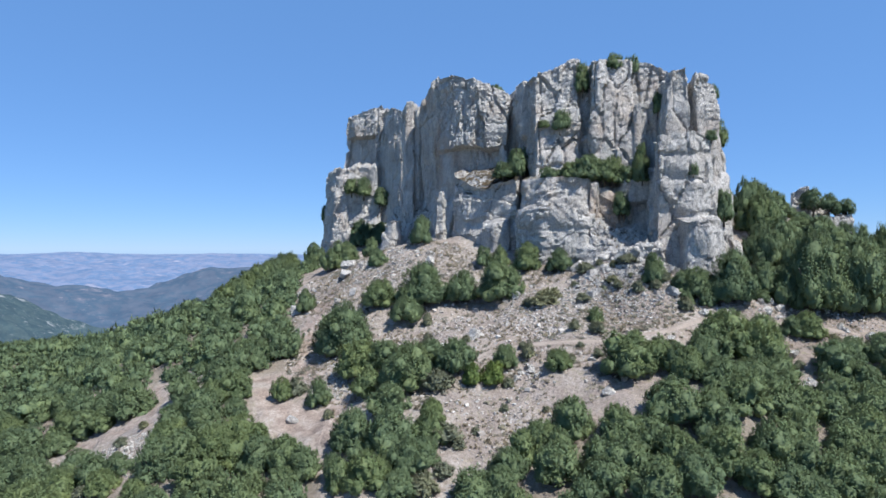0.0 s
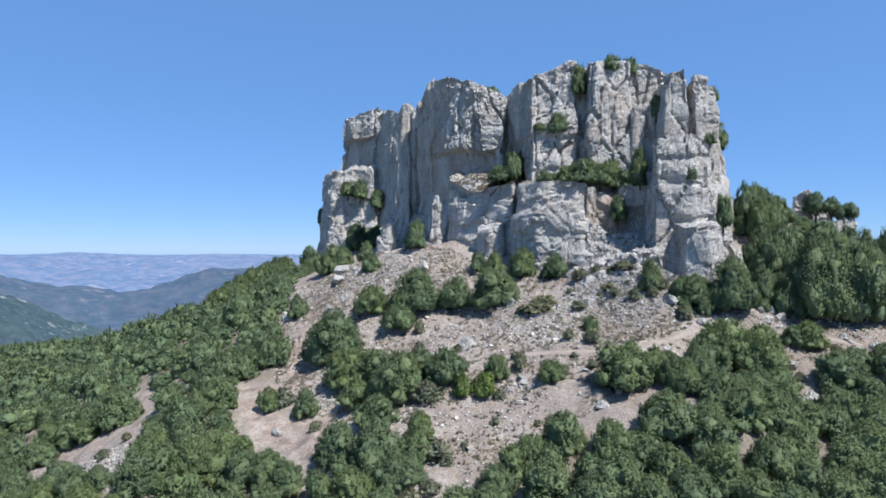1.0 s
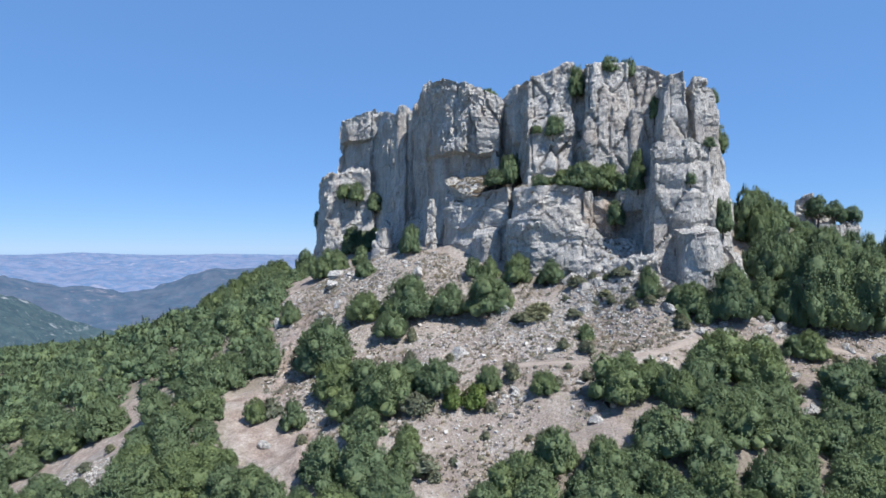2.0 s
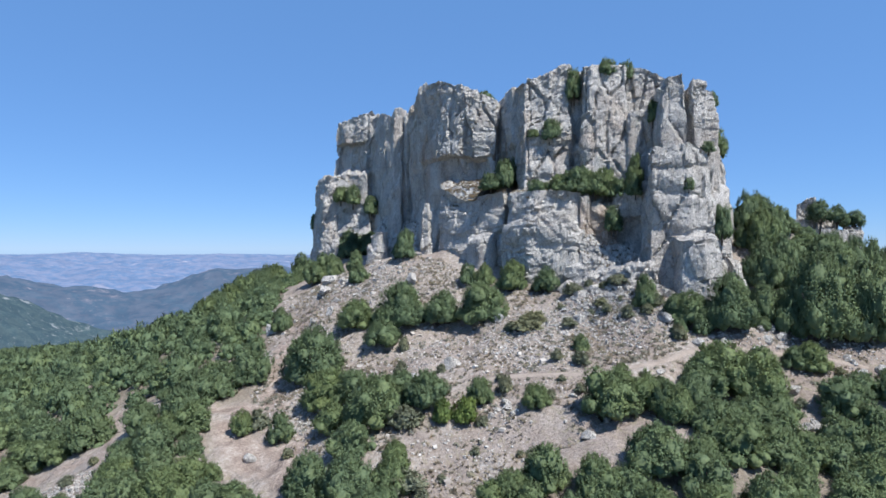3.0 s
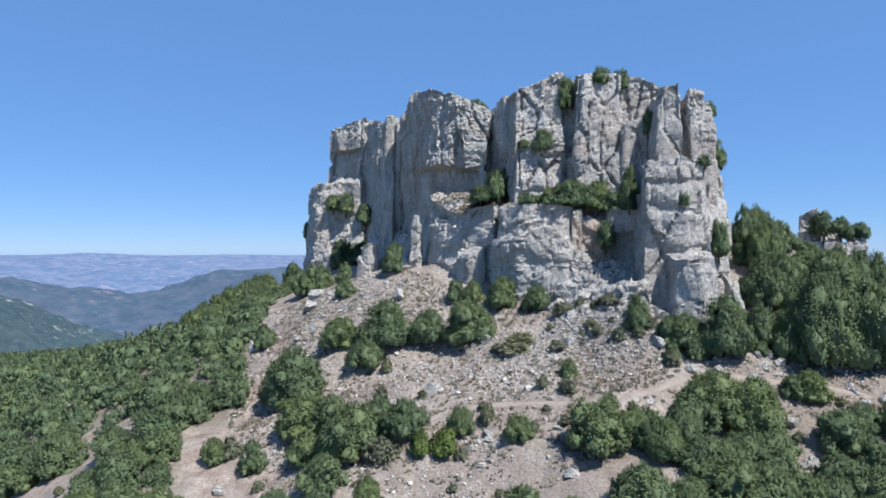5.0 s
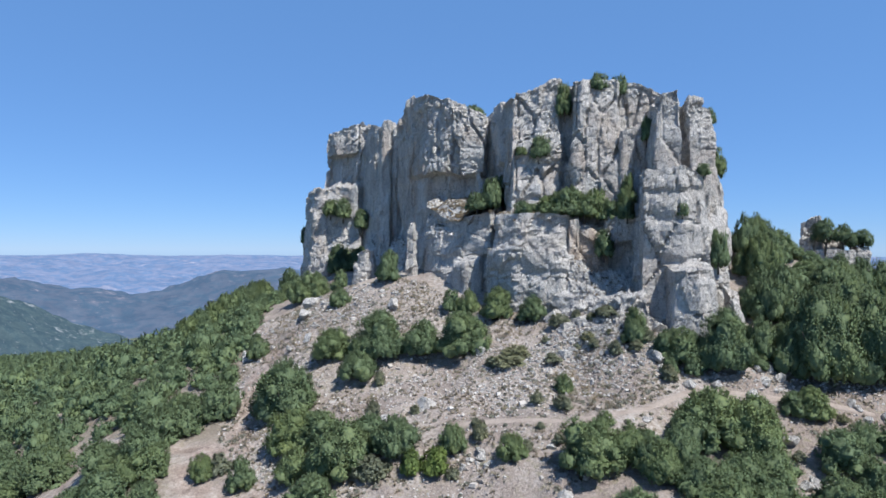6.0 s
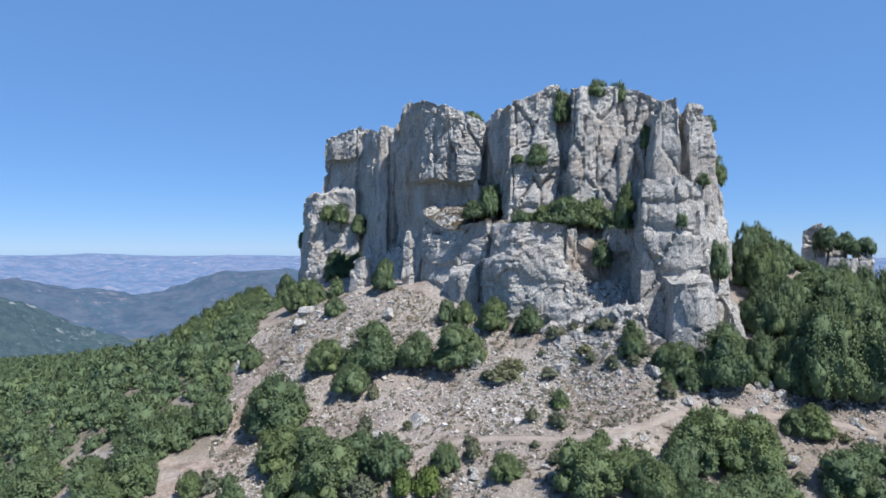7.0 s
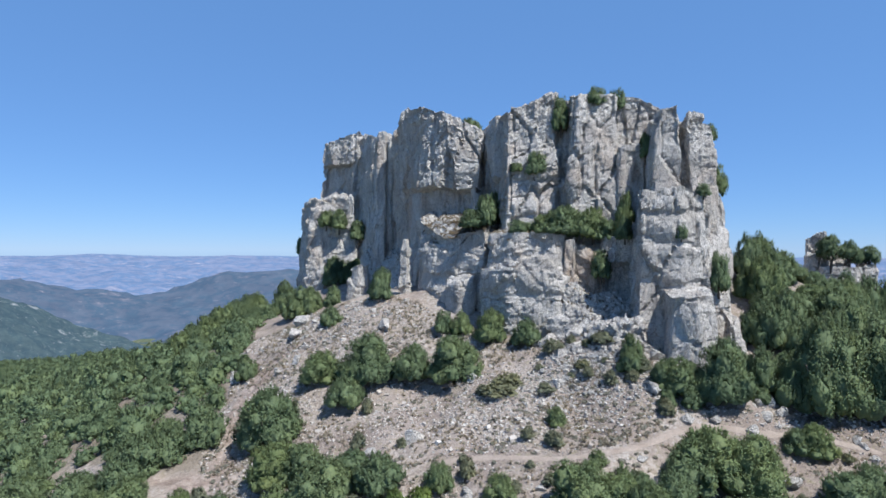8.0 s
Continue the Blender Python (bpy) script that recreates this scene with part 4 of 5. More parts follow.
# trees at the foot of the crag, up to one height
for x, y, w, top in ((82, 136, 7, 36.8), (87, 142, 7, 36.8), (92, 147, 7.5, 37.3), (97, 149, 7, 37.5), (102, 150, 7.5, 36.5), (107, 150, 7, 35), (113, 152, 7.5, 35), (119, 155, 8, 34), (76, 132, 7, 37), (71, 131, 6.5, 39.5), (125, 158, 8, 33), (116, 163, 8, 37)):
    FLANK_TALL.append((x, y, w, max(4.0, (top - float(land_z(x, y))) / 1.05)))
placed = []
for group in (SLOPE_OAKS, LOWER_OAKS, FOOT_OAKS, THICKET_OAKS, FLANK_OAKS, FLANK_TALL, EXTRA_OAKS, STRIP_OAKS, RIDGE_OAKS):
    for x, y, w, h in group:
        wide = 1.0 if group is FLANK_TALL else 1.10
        plant(GREAT if w > 6.9 else BIG, x, y, w * wide, h * (1.05 if group is FLANK_TALL else 0.96))
        placed.append((x, y, w / 2))


def fill_wood(corners, spacing, seed):
    """Places for the trees of a wood, unevenly spaced, clear of bare ground."""
    rng = np.random.default_rng(seed)
    c = np.array(corners)
    spots = []
    for x in np.arange(c[:, 0].min(), c[:, 0].max(), spacing):
        for y in np.arange(c[:, 1].min(), c[:, 1].max(), spacing):
            px, py = x + rng.uniform(-0.4, 0.4) * spacing, y + rng.uniform(-0.4, 0.4) * spacing
            w = rng.choice([0.85, 1.1, 1.45]) * rng.uniform(0.85, 1.15) * spacing
            h = w * rng.uniform(0.68, 0.98)
            # leave out trees that hide a bare strip from the camera's start at the origin
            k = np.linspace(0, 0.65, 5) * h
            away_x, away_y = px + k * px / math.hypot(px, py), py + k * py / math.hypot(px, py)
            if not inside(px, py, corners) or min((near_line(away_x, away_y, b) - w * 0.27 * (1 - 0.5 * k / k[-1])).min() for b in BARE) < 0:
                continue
            if any((px - q[0]) ** 2 + (py - q[1]) ** 2 < (q[2] * 0.6 + w * 0.18) ** 2 for q in placed):
                continue
            spots.append((px, py, w, h))
    return spots


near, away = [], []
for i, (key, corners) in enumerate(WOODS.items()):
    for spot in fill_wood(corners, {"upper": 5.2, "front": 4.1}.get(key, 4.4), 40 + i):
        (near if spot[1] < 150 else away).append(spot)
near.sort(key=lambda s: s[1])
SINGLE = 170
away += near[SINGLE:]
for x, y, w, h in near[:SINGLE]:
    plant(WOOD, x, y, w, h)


def far_wood(spots):
    """Distant trees in one mesh."""
    kinds = [foliage(900 + k, 5.0, 5.0, n, size, lobes) for n, size, lobes in ((1000, 0.27, 6), (360, 0.44, 3), (130, 0.75, 1)) for k in range(5)]
    verts, faces, puffs, total = [], [], [], 0
    for i, (x, y, w, h) in enumerate(spots):
        v, f, n = kinds[i % 5 + (10 if math.hypot(x, y) > 270 else 5 if math.hypot(x, y) > 165 else 0)]
        a = i * 2.399
        turn = np.array([[math.cos(a), -math.sin(a), 0], [math.sin(a), math.cos(a), 0], [0, 0, 1]])
        verts.append(v @ turn.T * (w / 5, w / 5, h / 5) + (x, y, float(land_z(x, y)) - 0.3))
        puffs.append(n @ turn.T)
        faces.append(f + total)
        total += len(v)
    me = leafy("far_wood", np.concatenate(verts), np.concatenate(faces), np.concatenate(puffs), OAK)
    tagged(new("far_wood", me), "dense evergreen oak wood covering the hillside", "woods", kind="stuff")


rng = np.random.default_rng(77)
for _ in range(1700):
    a, r = rng.uniform(-60, -14), rng.uniform(150, 560)
    x, y = r * math.sin(radians(a)), r * math.cos(radians(a)) + 30
    if y < 170 or inside(x, y, WOODS["upper"]) or (x > -60 and y < 260):
        continue
    w = rng.uniform(4.5, 7.5)
    away.append((x, y, w, w * rng.uniform(0.7, 0.95)))
far_wood(away)


# ---- loose stones and low growth ----
def stone_mesh(seed, size, flat, detail=3):
    """An angular weathered boulder."""
    bm = bmesh.new()
    bmesh.ops.create_icosphere(bm, subdivisions=detail, radius=1)
    v = np.array([q.co for q in bm.verts])
    f = np.array([[q.index for q in t.verts] for t in bm.faces])
    bm.free()
    rng = np.random.default_rng(seed)
    for _ in range(13):
        n = rng.normal(size=3)
        n /= np.linalg.norm(n)
        over = v @ n - rng.uniform(0.38, 0.78)
        v = v - np.clip(over, 0, None)[:, None] * n
    v = v + 0.10 * rough(v * 1.6 + seed * 3.1, 3)[:, None] * v
    v = v * (size * rng.uniform(0.55, 0.72), size * rng.uniform(0.48, 0.62), size * flat * 1.35)
    return mesh_from("boulder", v, f, PALE_ROCK)


BOULDERS = [
    (-3.2, 116.3, 2.4), (5.7, 101.7, 3.0), (38.5, 102.6, 3.0), (-2.9, 134.6, 3.2), (-22.5, 151.5, 4.6), (-19.4, 133.2, 2.8), (13.7, 114.7, 2.1), (51.6, 100.0, 1.7),
    (53.9, 99.3, 1.9), (48.8, 96.2, 1.9), (32.2, 106.0, 1.4), (51.9, 98.3, 1.8), (26.5, 119.5, 4.3), (33.7, 90.8, 1.5), (-0.4, 100.3, 2.7), (41.3, 97.2, 1.8),
    (44.6, 97.3, 1.5),
]
LOWER_BOULDERS = [
    (-64.5, 135.8, 3.1), (-22.2, 92.0, 2.0), (29.9, 77.3, 0.9), (21.5, 80.4, 2.0), (26.0, 72.5, 1.4), (13.4, 88.2, 1.1), (12.9, 90.2, 1.7), (64.8, 93.8, 1.7),
    (49.0, 83.5, 1.9), (-51.5, 163.8, 2.1), (62.0, 95.0, 1.3), (66.0, 91.5, 1.9), (60.5, 90.8, 1.6), (33.0, 114.5, 2.6), (36.5, 113.0, 2.2), (30.5, 117.5, 2.4),
    (38.0, 109.5, 2.0), (34.6, 111.0, 1.4), (29.0, 119.8, 2.2), (27.0, 118.6, 1.6), (32.0, 116.0, 1.5), (24.5, 120.2, 1.8), (-32.5, 137.7, 4.6), (-30.5, 139.1, 2.8),
    (-45.1, 167.7, 4.0), (-47.6, 149.3, 3.2), (-34.5, 147, 3.0), (-22.5, 144.6, 3.4), (-38.5, 158, 3.0), (57.6, 108.2, 2.6), (59.5, 103.0, 2.0), (46.5, 104.2, 2.2),
    (43.2, 105.4, 1.7), (40.6, 108.8, 2.2), (48.8, 103.8, 1.6), (12.8, 90.8, 1.5), (11.3, 90.2, 1.2), (14.1, 88.5, 1.6), (10.5, 88.6, 1.1), (21.2, 88.0, 1.2),
    (23.0, 86.5, 1.4), (53.2, 100.6, 1.3), (52.6, 97.1, 1.1), (50.6, 89.8, 2.2), (50.2, 84.1, 2.4), (60.8, 90, 1.6), (61.9, 92.8, 1.8), (61.6, 95.8, 1.4),
    (24.3, 82.9, 1.3), (-17.2, 111.3, 1.9), (-22.4, 131.3, 2.2), (-22.1, 121.3, 1.4),
]
for i, (x, y, size) in enumerate(BOULDERS + LOWER_BOULDERS):
    ob = new("boulder", stone_mesh(60 + i, size, 0.30 + 0.12 * (i * 0.618 % 1)))
    ob.matrix_basis = pose(x, y, float(land_z(x, y)) + size * 0.10, 8 * math.sin(i), 14 * math.cos(2 * i), 57 * i)
    tagged(ob, "pale angular limestone boulder lying on the slope", "boulder", "boulders on the slope")

SCREE = [(-38, 166), (-33, 138), (-29, 112), (-18, 92), (-2, 68), (5, 68), (20, 80), (36, 90), (68, 90), (72, 98), (55, 108), (36, 118), (14, 130), (-4, 150)]
STRIP = [(-58, 98), (-46, 104), (-42, 92), (-40, 78), (-58, 80)]


def scree(count, seed, spot=None, big=1.0):
    """Small stones strewn over the open slope, thickest below the cliff, or round one spot (x, y, reach)."""
    rng = np.random.default_rng(seed)
    x, y = rng.uniform(-36, 72, count * 8), rng.uniform(66, 162, count * 8)
    if spot:
        x, y = rng.normal(spot[0], spot[2], count * 8), rng.normal(spot[1], spot[2] * 0.6, count * 8)
    p = np.stack([x, y, 0 * x], -1)
    thick = 0.30 + 0.45 * rough(p / 9, 3, 61) + 0.55 * np.exp(-((x - 26) ** 2 + (y - 108) ** 2) / 220) + 0.4 * np.exp(-((x + 12) ** 2 + (y - 140) ** 2) / 300)
    thick = thick * np.clip((y - 70) / 32, 0.2, 1)
    if spot:
        thick = 1.0
    keep = (inside(x, y, SCREE) | inside(x, y, STRIP)) & (rng.random(len(x)) < thick) & (near_line(x, y, TRAIL) > 0.9)
    for line in BARE:
        keep &= (near_line(x, y, line) > 0) | (rng.random(len(x)) < 0.25)
    x, y = x[keep][:count], y[keep][:count]
    n = len(x)
    size = 0.07 + 0.14 * rng.random(n) ** 2.5 + 0.35 * (rng.random(n) < 0.025) * rng.random(n)
    size *= big
    cube = np.array([(a, b, c) for a in (-1, 1) for b in (-1, 1) for c in (-1, 1)], float)
    quads = np.array([(0, 1, 3, 2), (4, 6, 7, 5), (0, 4, 5, 1), (2, 3, 7, 6), (0, 2, 6, 4), (1, 5, 7, 3)])
    v = cube[None] * rng.uniform(0.55, 1.0, (n, 8, 3)) * (size[:, None] * rng.uniform(0.6, 1.2, (n, 3)) * (1, 1, 0.7))[:, None]
    a = rng.uniform(0, 6.28, n)
    tip = rng.uniform(-0.5, 0.5, n)
    v = np.stack([v[..., 0], v[..., 1] * np.cos(tip)[:, None] - v[..., 2] * np.sin(tip)[:, None], v[..., 1] * np.sin(tip)[:, None] + v[..., 2] * np.cos(tip)[:, None]], -1)
    v = np.stack([v[..., 0] * np.cos(a)[:, None] - v[..., 1] * np.sin(a)[:, None], v[..., 0] * np.sin(a)[:, None] + v[..., 1] * np.cos(a)[:, None], v[..., 2]], -1)
    v = v + np.stack([x, y, land_z(x, y) + size * 0.15], -1)[:, None]
    f = (quads[None] + 8 * np.arange(n)[:, None, None]).reshape(-1, 4)
    tagged(new("scree", mesh_from("scree", v.reshape(-1, 3), f, PALE_ROCK if spot else STONE)), "loose pale limestone stones strewn on the slope", "stones", kind="stuff")


def dry_tufts(count, seed):
    """Dry grass and thyme between the stones."""
    rng = np.random.default_rng(seed)
    x, y = rng.uniform(-36, 72, count * 5), rng.uniform(66, 162, count * 5)
    p = np.stack([x, y, 0 * x], -1)
    keep = inside(x, y, SCREE) & (rng.random(len(x)) < 0.35 + 0.6 * rough(p / 6, 3, 71)) & (near_line(x, y, TRAIL) > 0.9)
    x, y = x[keep][:count], y[keep][:count]
    n, blades = len(x), 9
    base = np.stack([x, y, land_z(x, y)], -1)[:, None]
    size = rng.uniform(0.18, 0.6, (n, 1))
    a, lean = rng.uniform(0, 6.28, (n, blades)), rng.uniform(0.2, 1.0, (n, blades))
    way = np.stack([np.cos(a) * lean, np.sin(a) * lean, 1.15 - 0.7 * lean], -1) * size[..., None]
    side = np.stack([-np.sin(a), np.cos(a), 0 * a], -1) * 0.16 * size[..., None]
    root = base + way * 0.1
    me = tufty("dry_grass", np.stack([root - side, root + side, base + way], 2), GRASS)
    tagged(new("dry_grass", me), "dry grass and thyme tufts between the stones", "grass", kind="stuff")


def cushions(count, seed):
    """Low grey cushions of thyme dotted over the open slope."""
    rng = np.random.default_rng(seed)
    x, y = rng.uniform(-36, 72, count * 8), rng.uniform(66, 162, count * 8)
    p = np.stack([x, y, 0 * x], -1)
    thick = 0.15 + 0.5 * rough(p / 8, 3, 81) + 0.8 * np.exp(-((x - 27) ** 2 + (y - 103) ** 2) / 150) + 0.3 * np.exp(-((x + 14) ** 2 + (y - 135) ** 2) / 400)
    keep = inside(x, y, SCREE) & (rng.random(len(x)) < thick) & (near_line(x, y, TRAIL) > 0.8)
    x, y = x[keep][:count], y[keep][:count]
    n, tufts = len(x), 16
    size = rng.uniform(0.16, 0.42, (n, 1)) * rng.uniform(0.7, 1.2, (n, 1))
    d = rng.normal(size=(n, tufts, 3))
    d[..., 2] = np.abs(d[..., 2])
    d /= np.linalg.norm(d, axis=-1)[..., None]
    q = np.stack([x, y, land_z(x, y)], -1)[:, None] + d * size[..., None] * (1, 1, 0.7)
    one = np.cross(d + rng.normal(size=d.shape) * 0.4, (0.3, 0.5, 0.8))
    one /= np.linalg.norm(one, axis=-1)[..., None]
    two = np.cross(d, one)
    s = size[..., None] * 0.5
    me = tufty("thyme", np.stack([q - one * s - two * s * 0.5, q + one * s - two * s * 0.5, q + two * s], 2), CUSHION)
    tagged(new("thyme", me), "low grey-green thyme cushions dotted over the slope", "herbs", kind="stuff")


def stones(count, seed):
    """Single larger stones on the open slope nearest the lens: parts of the ground, a few shapes shared by all."""
    rng = np.random.default_rng(seed)
    shapes = []
    for k in range(9):
        me = stone_mesh(300 + k, 1.0, 0.42, 1)
        me.name = "stone"
        me.materials[0] = STONE
        shapes.append(me)
    made = 0
    while made < count:
        x, y = rng.uniform(-30, 70), 66 + 60 * rng.random() ** 1.3
        if not inside(x, y, SCREE) or near_line(x, y, TRAIL) < 1.0 or min(near_line(x, y, b) for b in BARE) < 0:
            continue
        size = 0.30 + 0.55 * rng.random() ** 2.2
        ob = part("stone", shapes[made % 9], ground)
        ob.matrix_basis = Matrix.LocRotScale((x, y, float(land_z(x, y)) + size * 0.08), Euler((rng.uniform(-0.4, 0.4), rng.uniform(-0.4, 0.4), rng.uniform(0, 6.28))), (size, size, size))
        made += 1


scree(14000, 5, None, 1.1)
stones(290, 31)
scree(650, 7, (33.0, 111.0, 4.5), 2.3)
scree(1500, 10, (29.5, 106.5, 6.5), 1.35)
scree(260, 8, (44, 105, 4.5), 2.3)
scree(260, 9, (-14, 145, 9.0), 3.0)
scree(240, 13, (-22, 96, 5), 1.5)
scree(420, 12, (-48.5, 90, 4.5), 1.9)
dry_tufts(9000, 6)
cushions(1700, 8)

DRY_SHRUBS = [
    (19.1, 109.9, 5.0, 2.5), (15.3, 110.7, 2.9, 1.6), (26.7, 115.6, 3.9, 2.2), (20.6, 96.6, 1.8, 1.8), (23.6, 95.3, 2.2, 1.7), (33.2, 105.2, 2.1, 2.3), (30.5, 108.1, 2.1, 1.5), (36.2, 105.0, 2.4, 1.7),
    (38.1, 105.9, 2.4, 1.8), (-2.4, 103.2, 2.4, 2.8), (3.8, 101.0, 1.8, 1.5), (-2.8, 113.8, 1.9, 2.7), (38.8, 98.3, 2.6, 2.2), (-0.8, 89.0, 4.5, 3.0), (0.3, 78.3, 5.6, 2.6), (-23.6, 99.0, 3.4, 3.1),
    (12.9, 92.7, 2.0, 2.7), (-2.2, 69.9, 3.8, 2.6), (-8.1, 92.0, 3.4, 2.6), (23.9, 94.4, 2.3, 1.8), (24.0, 106.8, 2.9, 1.4), (18.0, 108.7, 5.9, 2.1), (33.6, 112.7, 4.1, 1.7), (30.2, 109.8, 3.0, 1.5),
]
DARK_SHRUBS = [
    (24.8, 100.3, 3.2, 3.0), (8.6, 130.1, 3.5, 4.7), (42.6, 99.5, 3.0, 3.0), (40.7, 101.8, 2.3, 1.8), (-19.0, 164.4, 4.8, 5.7), (36.9, 108.5, 3.3, 4.1), (40.9, 104.5, 3.1, 3.3),
]
GREEN_SHRUBS = [
    (4.3, 88.8, 3.0, 3.5), (7.1, 88.9, 3.8, 3.5), (53.6, 103.3, 3.7, 3.7),
]
DRY_SHRUBS += [
    (12.3, 94.8, 1.6, 1.2), (22.1, 88.5, 1.6, 1.2), (17.4, 88.6, 1.4, 1.2), (9.3, 87.8, 2.0, 1.4), (-1.4, 90.4, 2.2, 1.6), (0.9, 90.1, 1.8, 1.4), (18.4, 88.6, 1.4, 1.4), (31.5, 113.8, 1.8, 1.3),
    (29.5, 116.5, 1.8, 1.4), (24, 112.5, 1.6, 1.0), (28.2, 109.0, 1.3, 0.9), (36.7, 106.6, 1.4, 1.2), (33.2, 109.2, 1.2, 0.9),
    (2.0, 76.8, 2.0, 1.3), (4.2, 79.4, 1.4, 1.0), (-0.1, 72.7, 2.6, 1.6), (50.5, 87.5, 1.6, 1.2), (49.6, 81.8, 1.8, 1.3), (47.5, 92.4, 1.5, 1.1), (57.0, 95.5, 1.6, 1.2), (58.5, 92.5, 1.4, 1.0), (8.4, 83.2, 1.5, 1.0), (13.6, 81.0, 1.2, 0.9), (-16.8, 90.4, 1.8, 1.4), (20.4, 91.8, 1.3, 0.9), (-48.2, 92.6, 2.2, 1.5), (-50.6, 88.9, 2.6, 1.7), (-46.8, 96.6, 1.8, 1.3), (-47.0, 89.4, 1.8, 1.2), (-52.6, 90.8, 2.4, 1.8), (-49.6, 84.8, 2.4, 1.6),
]
DARK_SHRUBS += [
    (28.0, 89.6, 2.1, 2.1), (3.9, 89.9, 2.2, 2.0), (44.1, 100.5, 3.0, 3.4), (43, 104.2, 2.4, 2.6), (39.2, 99.6, 2.6, 2.8),
]
GREEN_SHRUBS += [
    (51.2, 101.6, 2.0, 1.8), (53.2, 103.1, 2.2, 2.4),
]
for x, y, w, h in DRY_SHRUBS:
    plant(DRY, x, y, w, h, 0.08)
for x, y, w, h in DARK_SHRUBS:
    plant(BUSH, x, y, w, h, 0.1)
for x, y, w, h in GREEN_SHRUBS:
    plant(GREEN, x, y, w, h, 0.1)

# bushes rooted on the ledges and tops: x, y, z of the root, width, height
LEDGE_BUSHES = [
    (22.0, 129.6, 45, 3.4, 2.4), (23.6, 130.6, 45, 2.6, 2.0), (26.4, 129.0, 45, 4.4, 3.4), (29.0, 128.6, 45, 5.2, 4.2), (31.2, 130.0, 45, 5.0, 5.0), (33.4, 128.8, 44.6, 5.2, 4.4), (35.8, 129.6, 44.6, 5.0, 5.2), (37.8, 128.2, 44, 3.8, 3.6),
    (40.5, 126.5, 44.5, 3.0, 5.0), (41.5, 129.5, 47, 2.8, 5.5), (40.0, 124, 44, 2.5, 3.5), (16.8, 141, 47.3, 4.5, 6.0), (18.5, 144, 48, 3.0, 6.0), (13.8, 141, 46.6, 4.0, 3.6),
    (36.2, 125.5, 37.5, 3.4, 4.5),
]
TOP_BUSHES = [
    (31.2, 138.0, 66, 2.8, 6.0), (26, 137.3, 56.8, 3.8, 4.2), (22.6, 138.4, 57.2, 2.5, 1.8), (37.5, 136, 69.8, 4.0, 3.4), (42, 137.5, 69.3, 3.0, 4.0),
    (13.0, 157, 68.3, 4.2, 3.6), (14.6, 161.5, 69.2, 3.5, 3.0), (45.4, 130.5, 59, 2.4, 4.2), (57.0, 130.8, 62.0, 2.6, 3.0), (58.6, 131.5, 52.6, 3.2, 5.2), (45.8, 113, 43.8, 1.6, 2.2), (50.2, 115.8, 50.5, 2.2, 2.0),
]
WEST_BUSHES = [
    (52.3, 115, 36, 3.0, 5.0), (53.6, 119.5, 36, 3.6, 5.5),
    (-31.3, 211.5, 49.5, 4.2, 5.0), (-27, 210.3, 48.8, 5.6, 6.0), (-20.8, 209.5, 45.5, 4.6, 6.0), (-42.6, 223.0, 41, 2.5, 5.0),
]
CRAG_OAKS = [(93.0, 155.4, 37.9, 6.4, 8.2), (96.7, 154.9, 37.9, 4.4, 6.8), (103.4, 158.5, 37.6, 5.4, 6.2), (99.4, 156.6, 37.8, 3.6, 5.0)]
for x, y, z, w, h in LEDGE_BUSHES + TOP_BUSHES + WEST_BUSHES:
    plant(BUSH, x, y, w * 1.25, h * 1.2, 0.15 * h, z)
for x, y, z, w, h in CRAG_OAKS:
    plant(WINDSWEPT, x, y, w, h, 0.4, z)


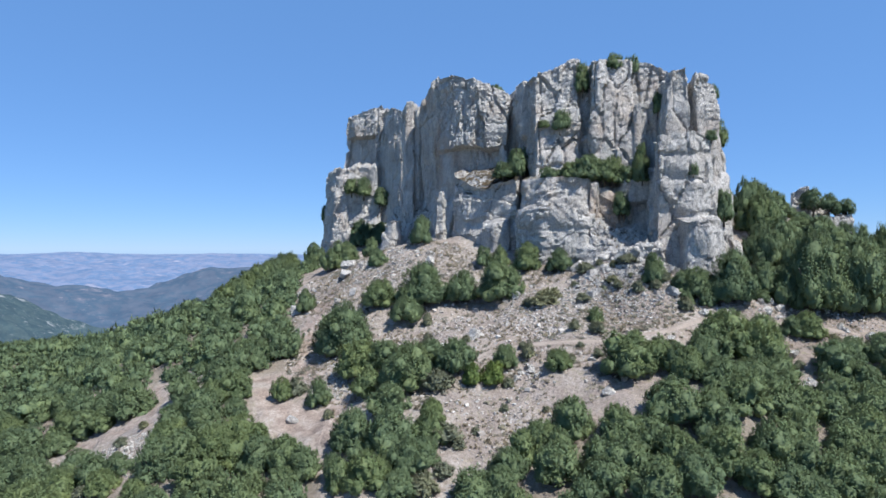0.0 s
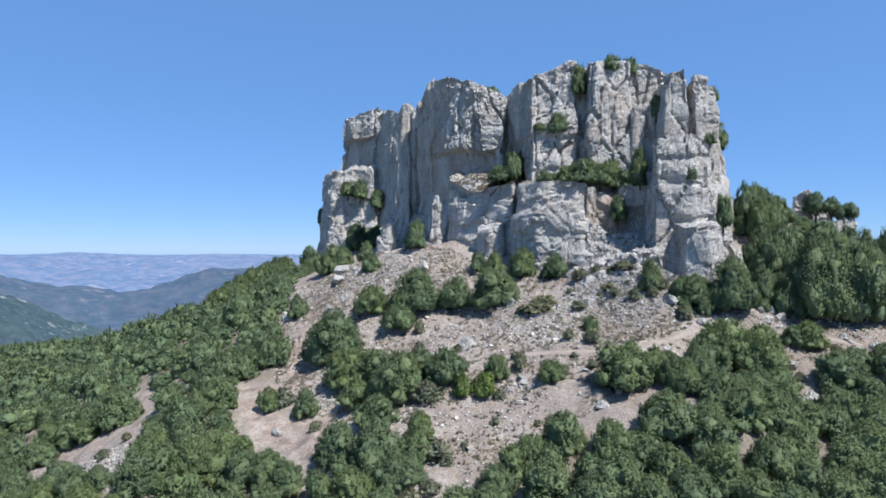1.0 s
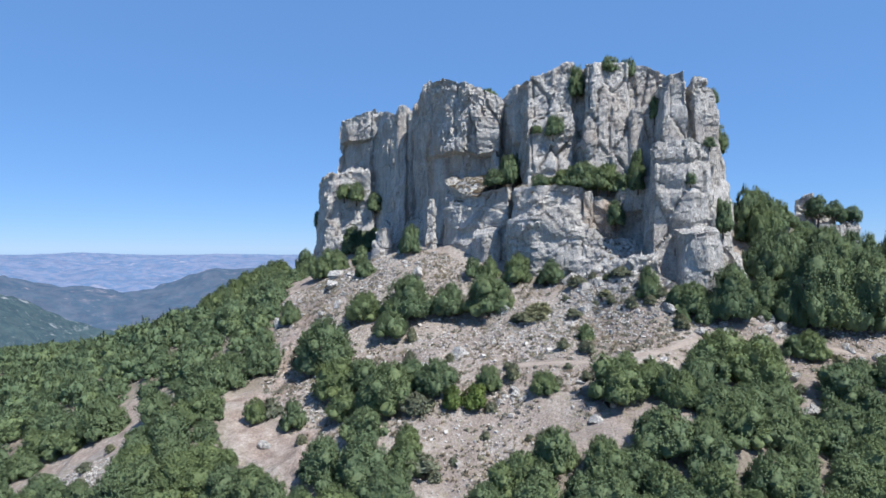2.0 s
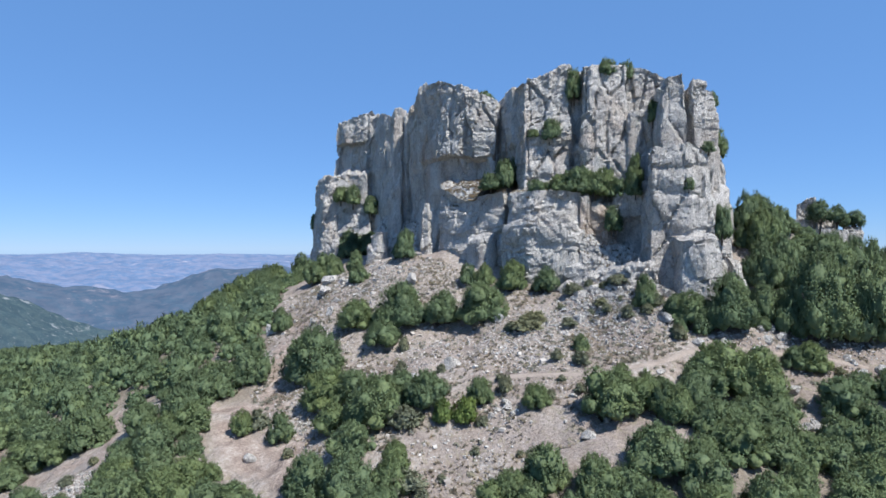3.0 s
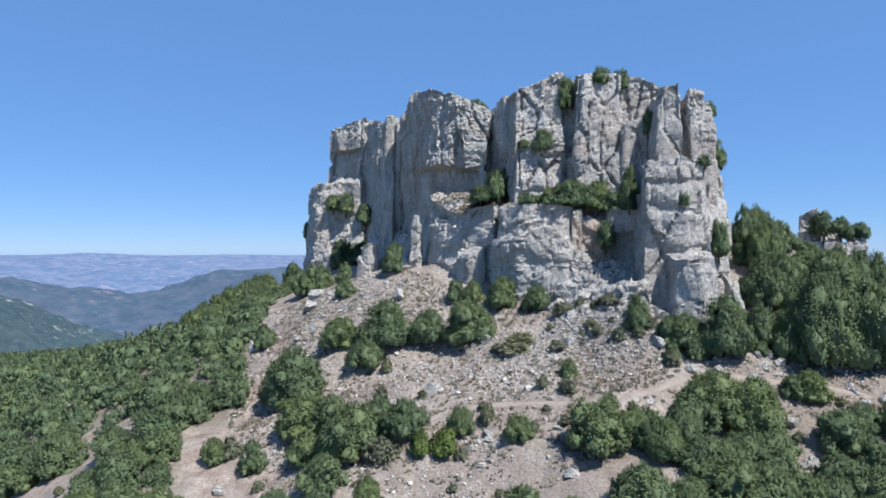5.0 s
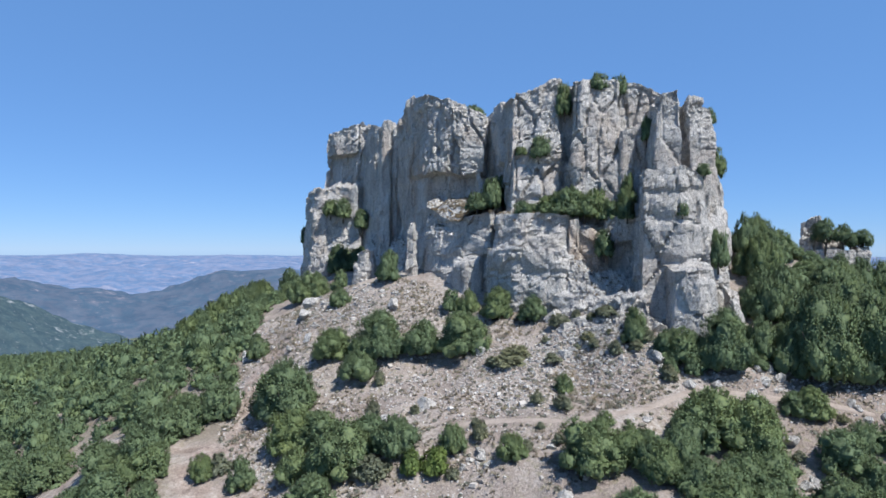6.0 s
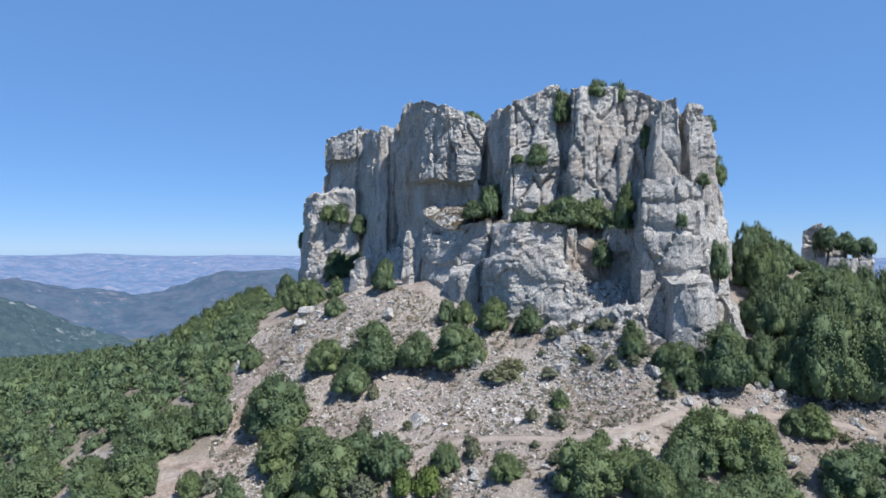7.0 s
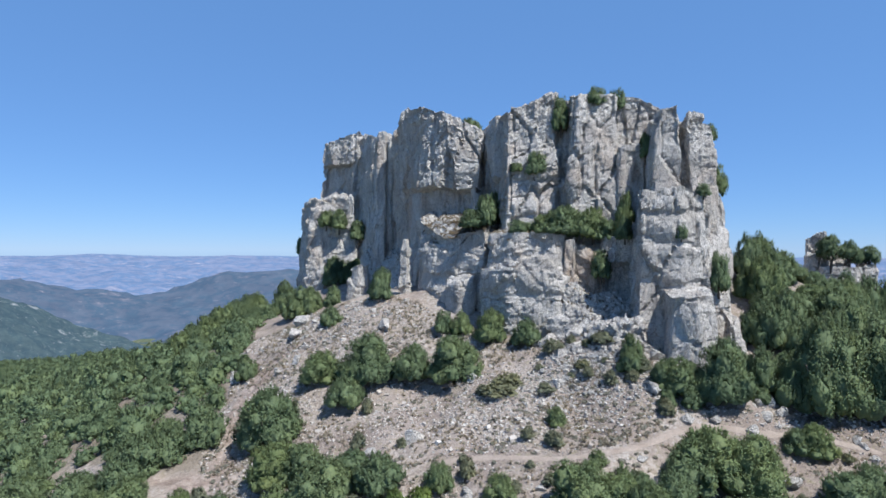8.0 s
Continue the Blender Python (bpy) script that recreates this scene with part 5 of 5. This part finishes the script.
def ledge_grass(shelf, low, count, seed):
    """Dry grass on the level parts of a shelf above a height."""
    me, rng = shelf.data, np.random.default_rng(seed)
    n = len(me.polygons)
    centre, up = np.zeros(n * 3), np.zeros(n * 3)
    me.polygons.foreach_get("center", centre)
    me.polygons.foreach_get("normal", up)
    centre, up = centre.reshape(-1, 3), up.reshape(-1, 3)
    level = centre[(up[:, 2] > 0.6) & (centre[:, 2] > low)]
    spot = level[rng.integers(0, len(level), count)] + rng.uniform(-0.2, 0.2, (count, 3)) * (1, 1, 0)
    blades = 8
    size = rng.uniform(0.25, 0.6, (count, 1))
    a, lean = rng.uniform(0, 6.28, (count, blades)), rng.uniform(0.3, 1.0, (count, blades))
    way = np.stack([np.cos(a) * lean, np.sin(a) * lean, 1.2 - 0.7 * lean], -1) * size[..., None]
    side = np.stack([-np.sin(a), np.cos(a), 0 * a], -1) * 0.2 * size[..., None]
    root = spot[:, None] - (0, 0, 0.05)
    me = tufty("dry_grass", np.stack([root - side, root + side, root + way], 2), STRAW)
    tagged(new("dry_grass", me), "straw-coloured dry grass on a rock ledge", "grass", kind="stuff")


ledge_grass(middle_shelf, 43, 2400, 11)
ledge_grass(east_shelf, 41.5, 500, 12)
ledge_grass(east_apron, 28, 350, 14)
ledge_grass(west_shelf, 49, 350, 13)


def ledge_rubble(shelf, low, high, count, seed):
    """Broken pale rock lying on the slopes of a shelf."""
    me, rng = shelf.data, np.random.default_rng(seed)
    n = len(me.polygons)
    centre, up = np.zeros(n * 3), np.zeros(n * 3)
    me.polygons.foreach_get("center", centre)
    me.polygons.foreach_get("normal", up)
    centre, up = centre.reshape(-1, 3), up.reshape(-1, 3)
    level = centre[(up[:, 2] > 0.35) & (centre[:, 2] > low) & (centre[:, 2] < high)]
    spot = level[rng.integers(0, len(level), count)]
    v, f = ball(1)
    size = 0.18 + 0.75 * rng.random((count, 1, 1)) ** 2.2
    p = v[None] * rng.uniform(0.55, 1.15, (count, len(v), 1)) * rng.uniform(0.6, 1.2, (count, 1, 3)) * size + spot[:, None]
    f = (f[None] + len(v) * np.arange(count)[:, None, None]).reshape(-1, 3)
    tagged(new("rubble", mesh_from("rubble", p.reshape(-1, 3), f, PALE_ROCK)), "broken white limestone rubble on the rock steps", "stones", kind="stuff")


ledge_rubble(east_apron, 22, 40, 500, 15)
ledge_rubble(talus, 26, 45, 420, 16)
ledge_grass(talus, 26, 500, 17)
ledge_rubble(west_shelf, 30, 54, 160, 18)
ledge_rubble(recess_step, 25, 32, 200, 19)
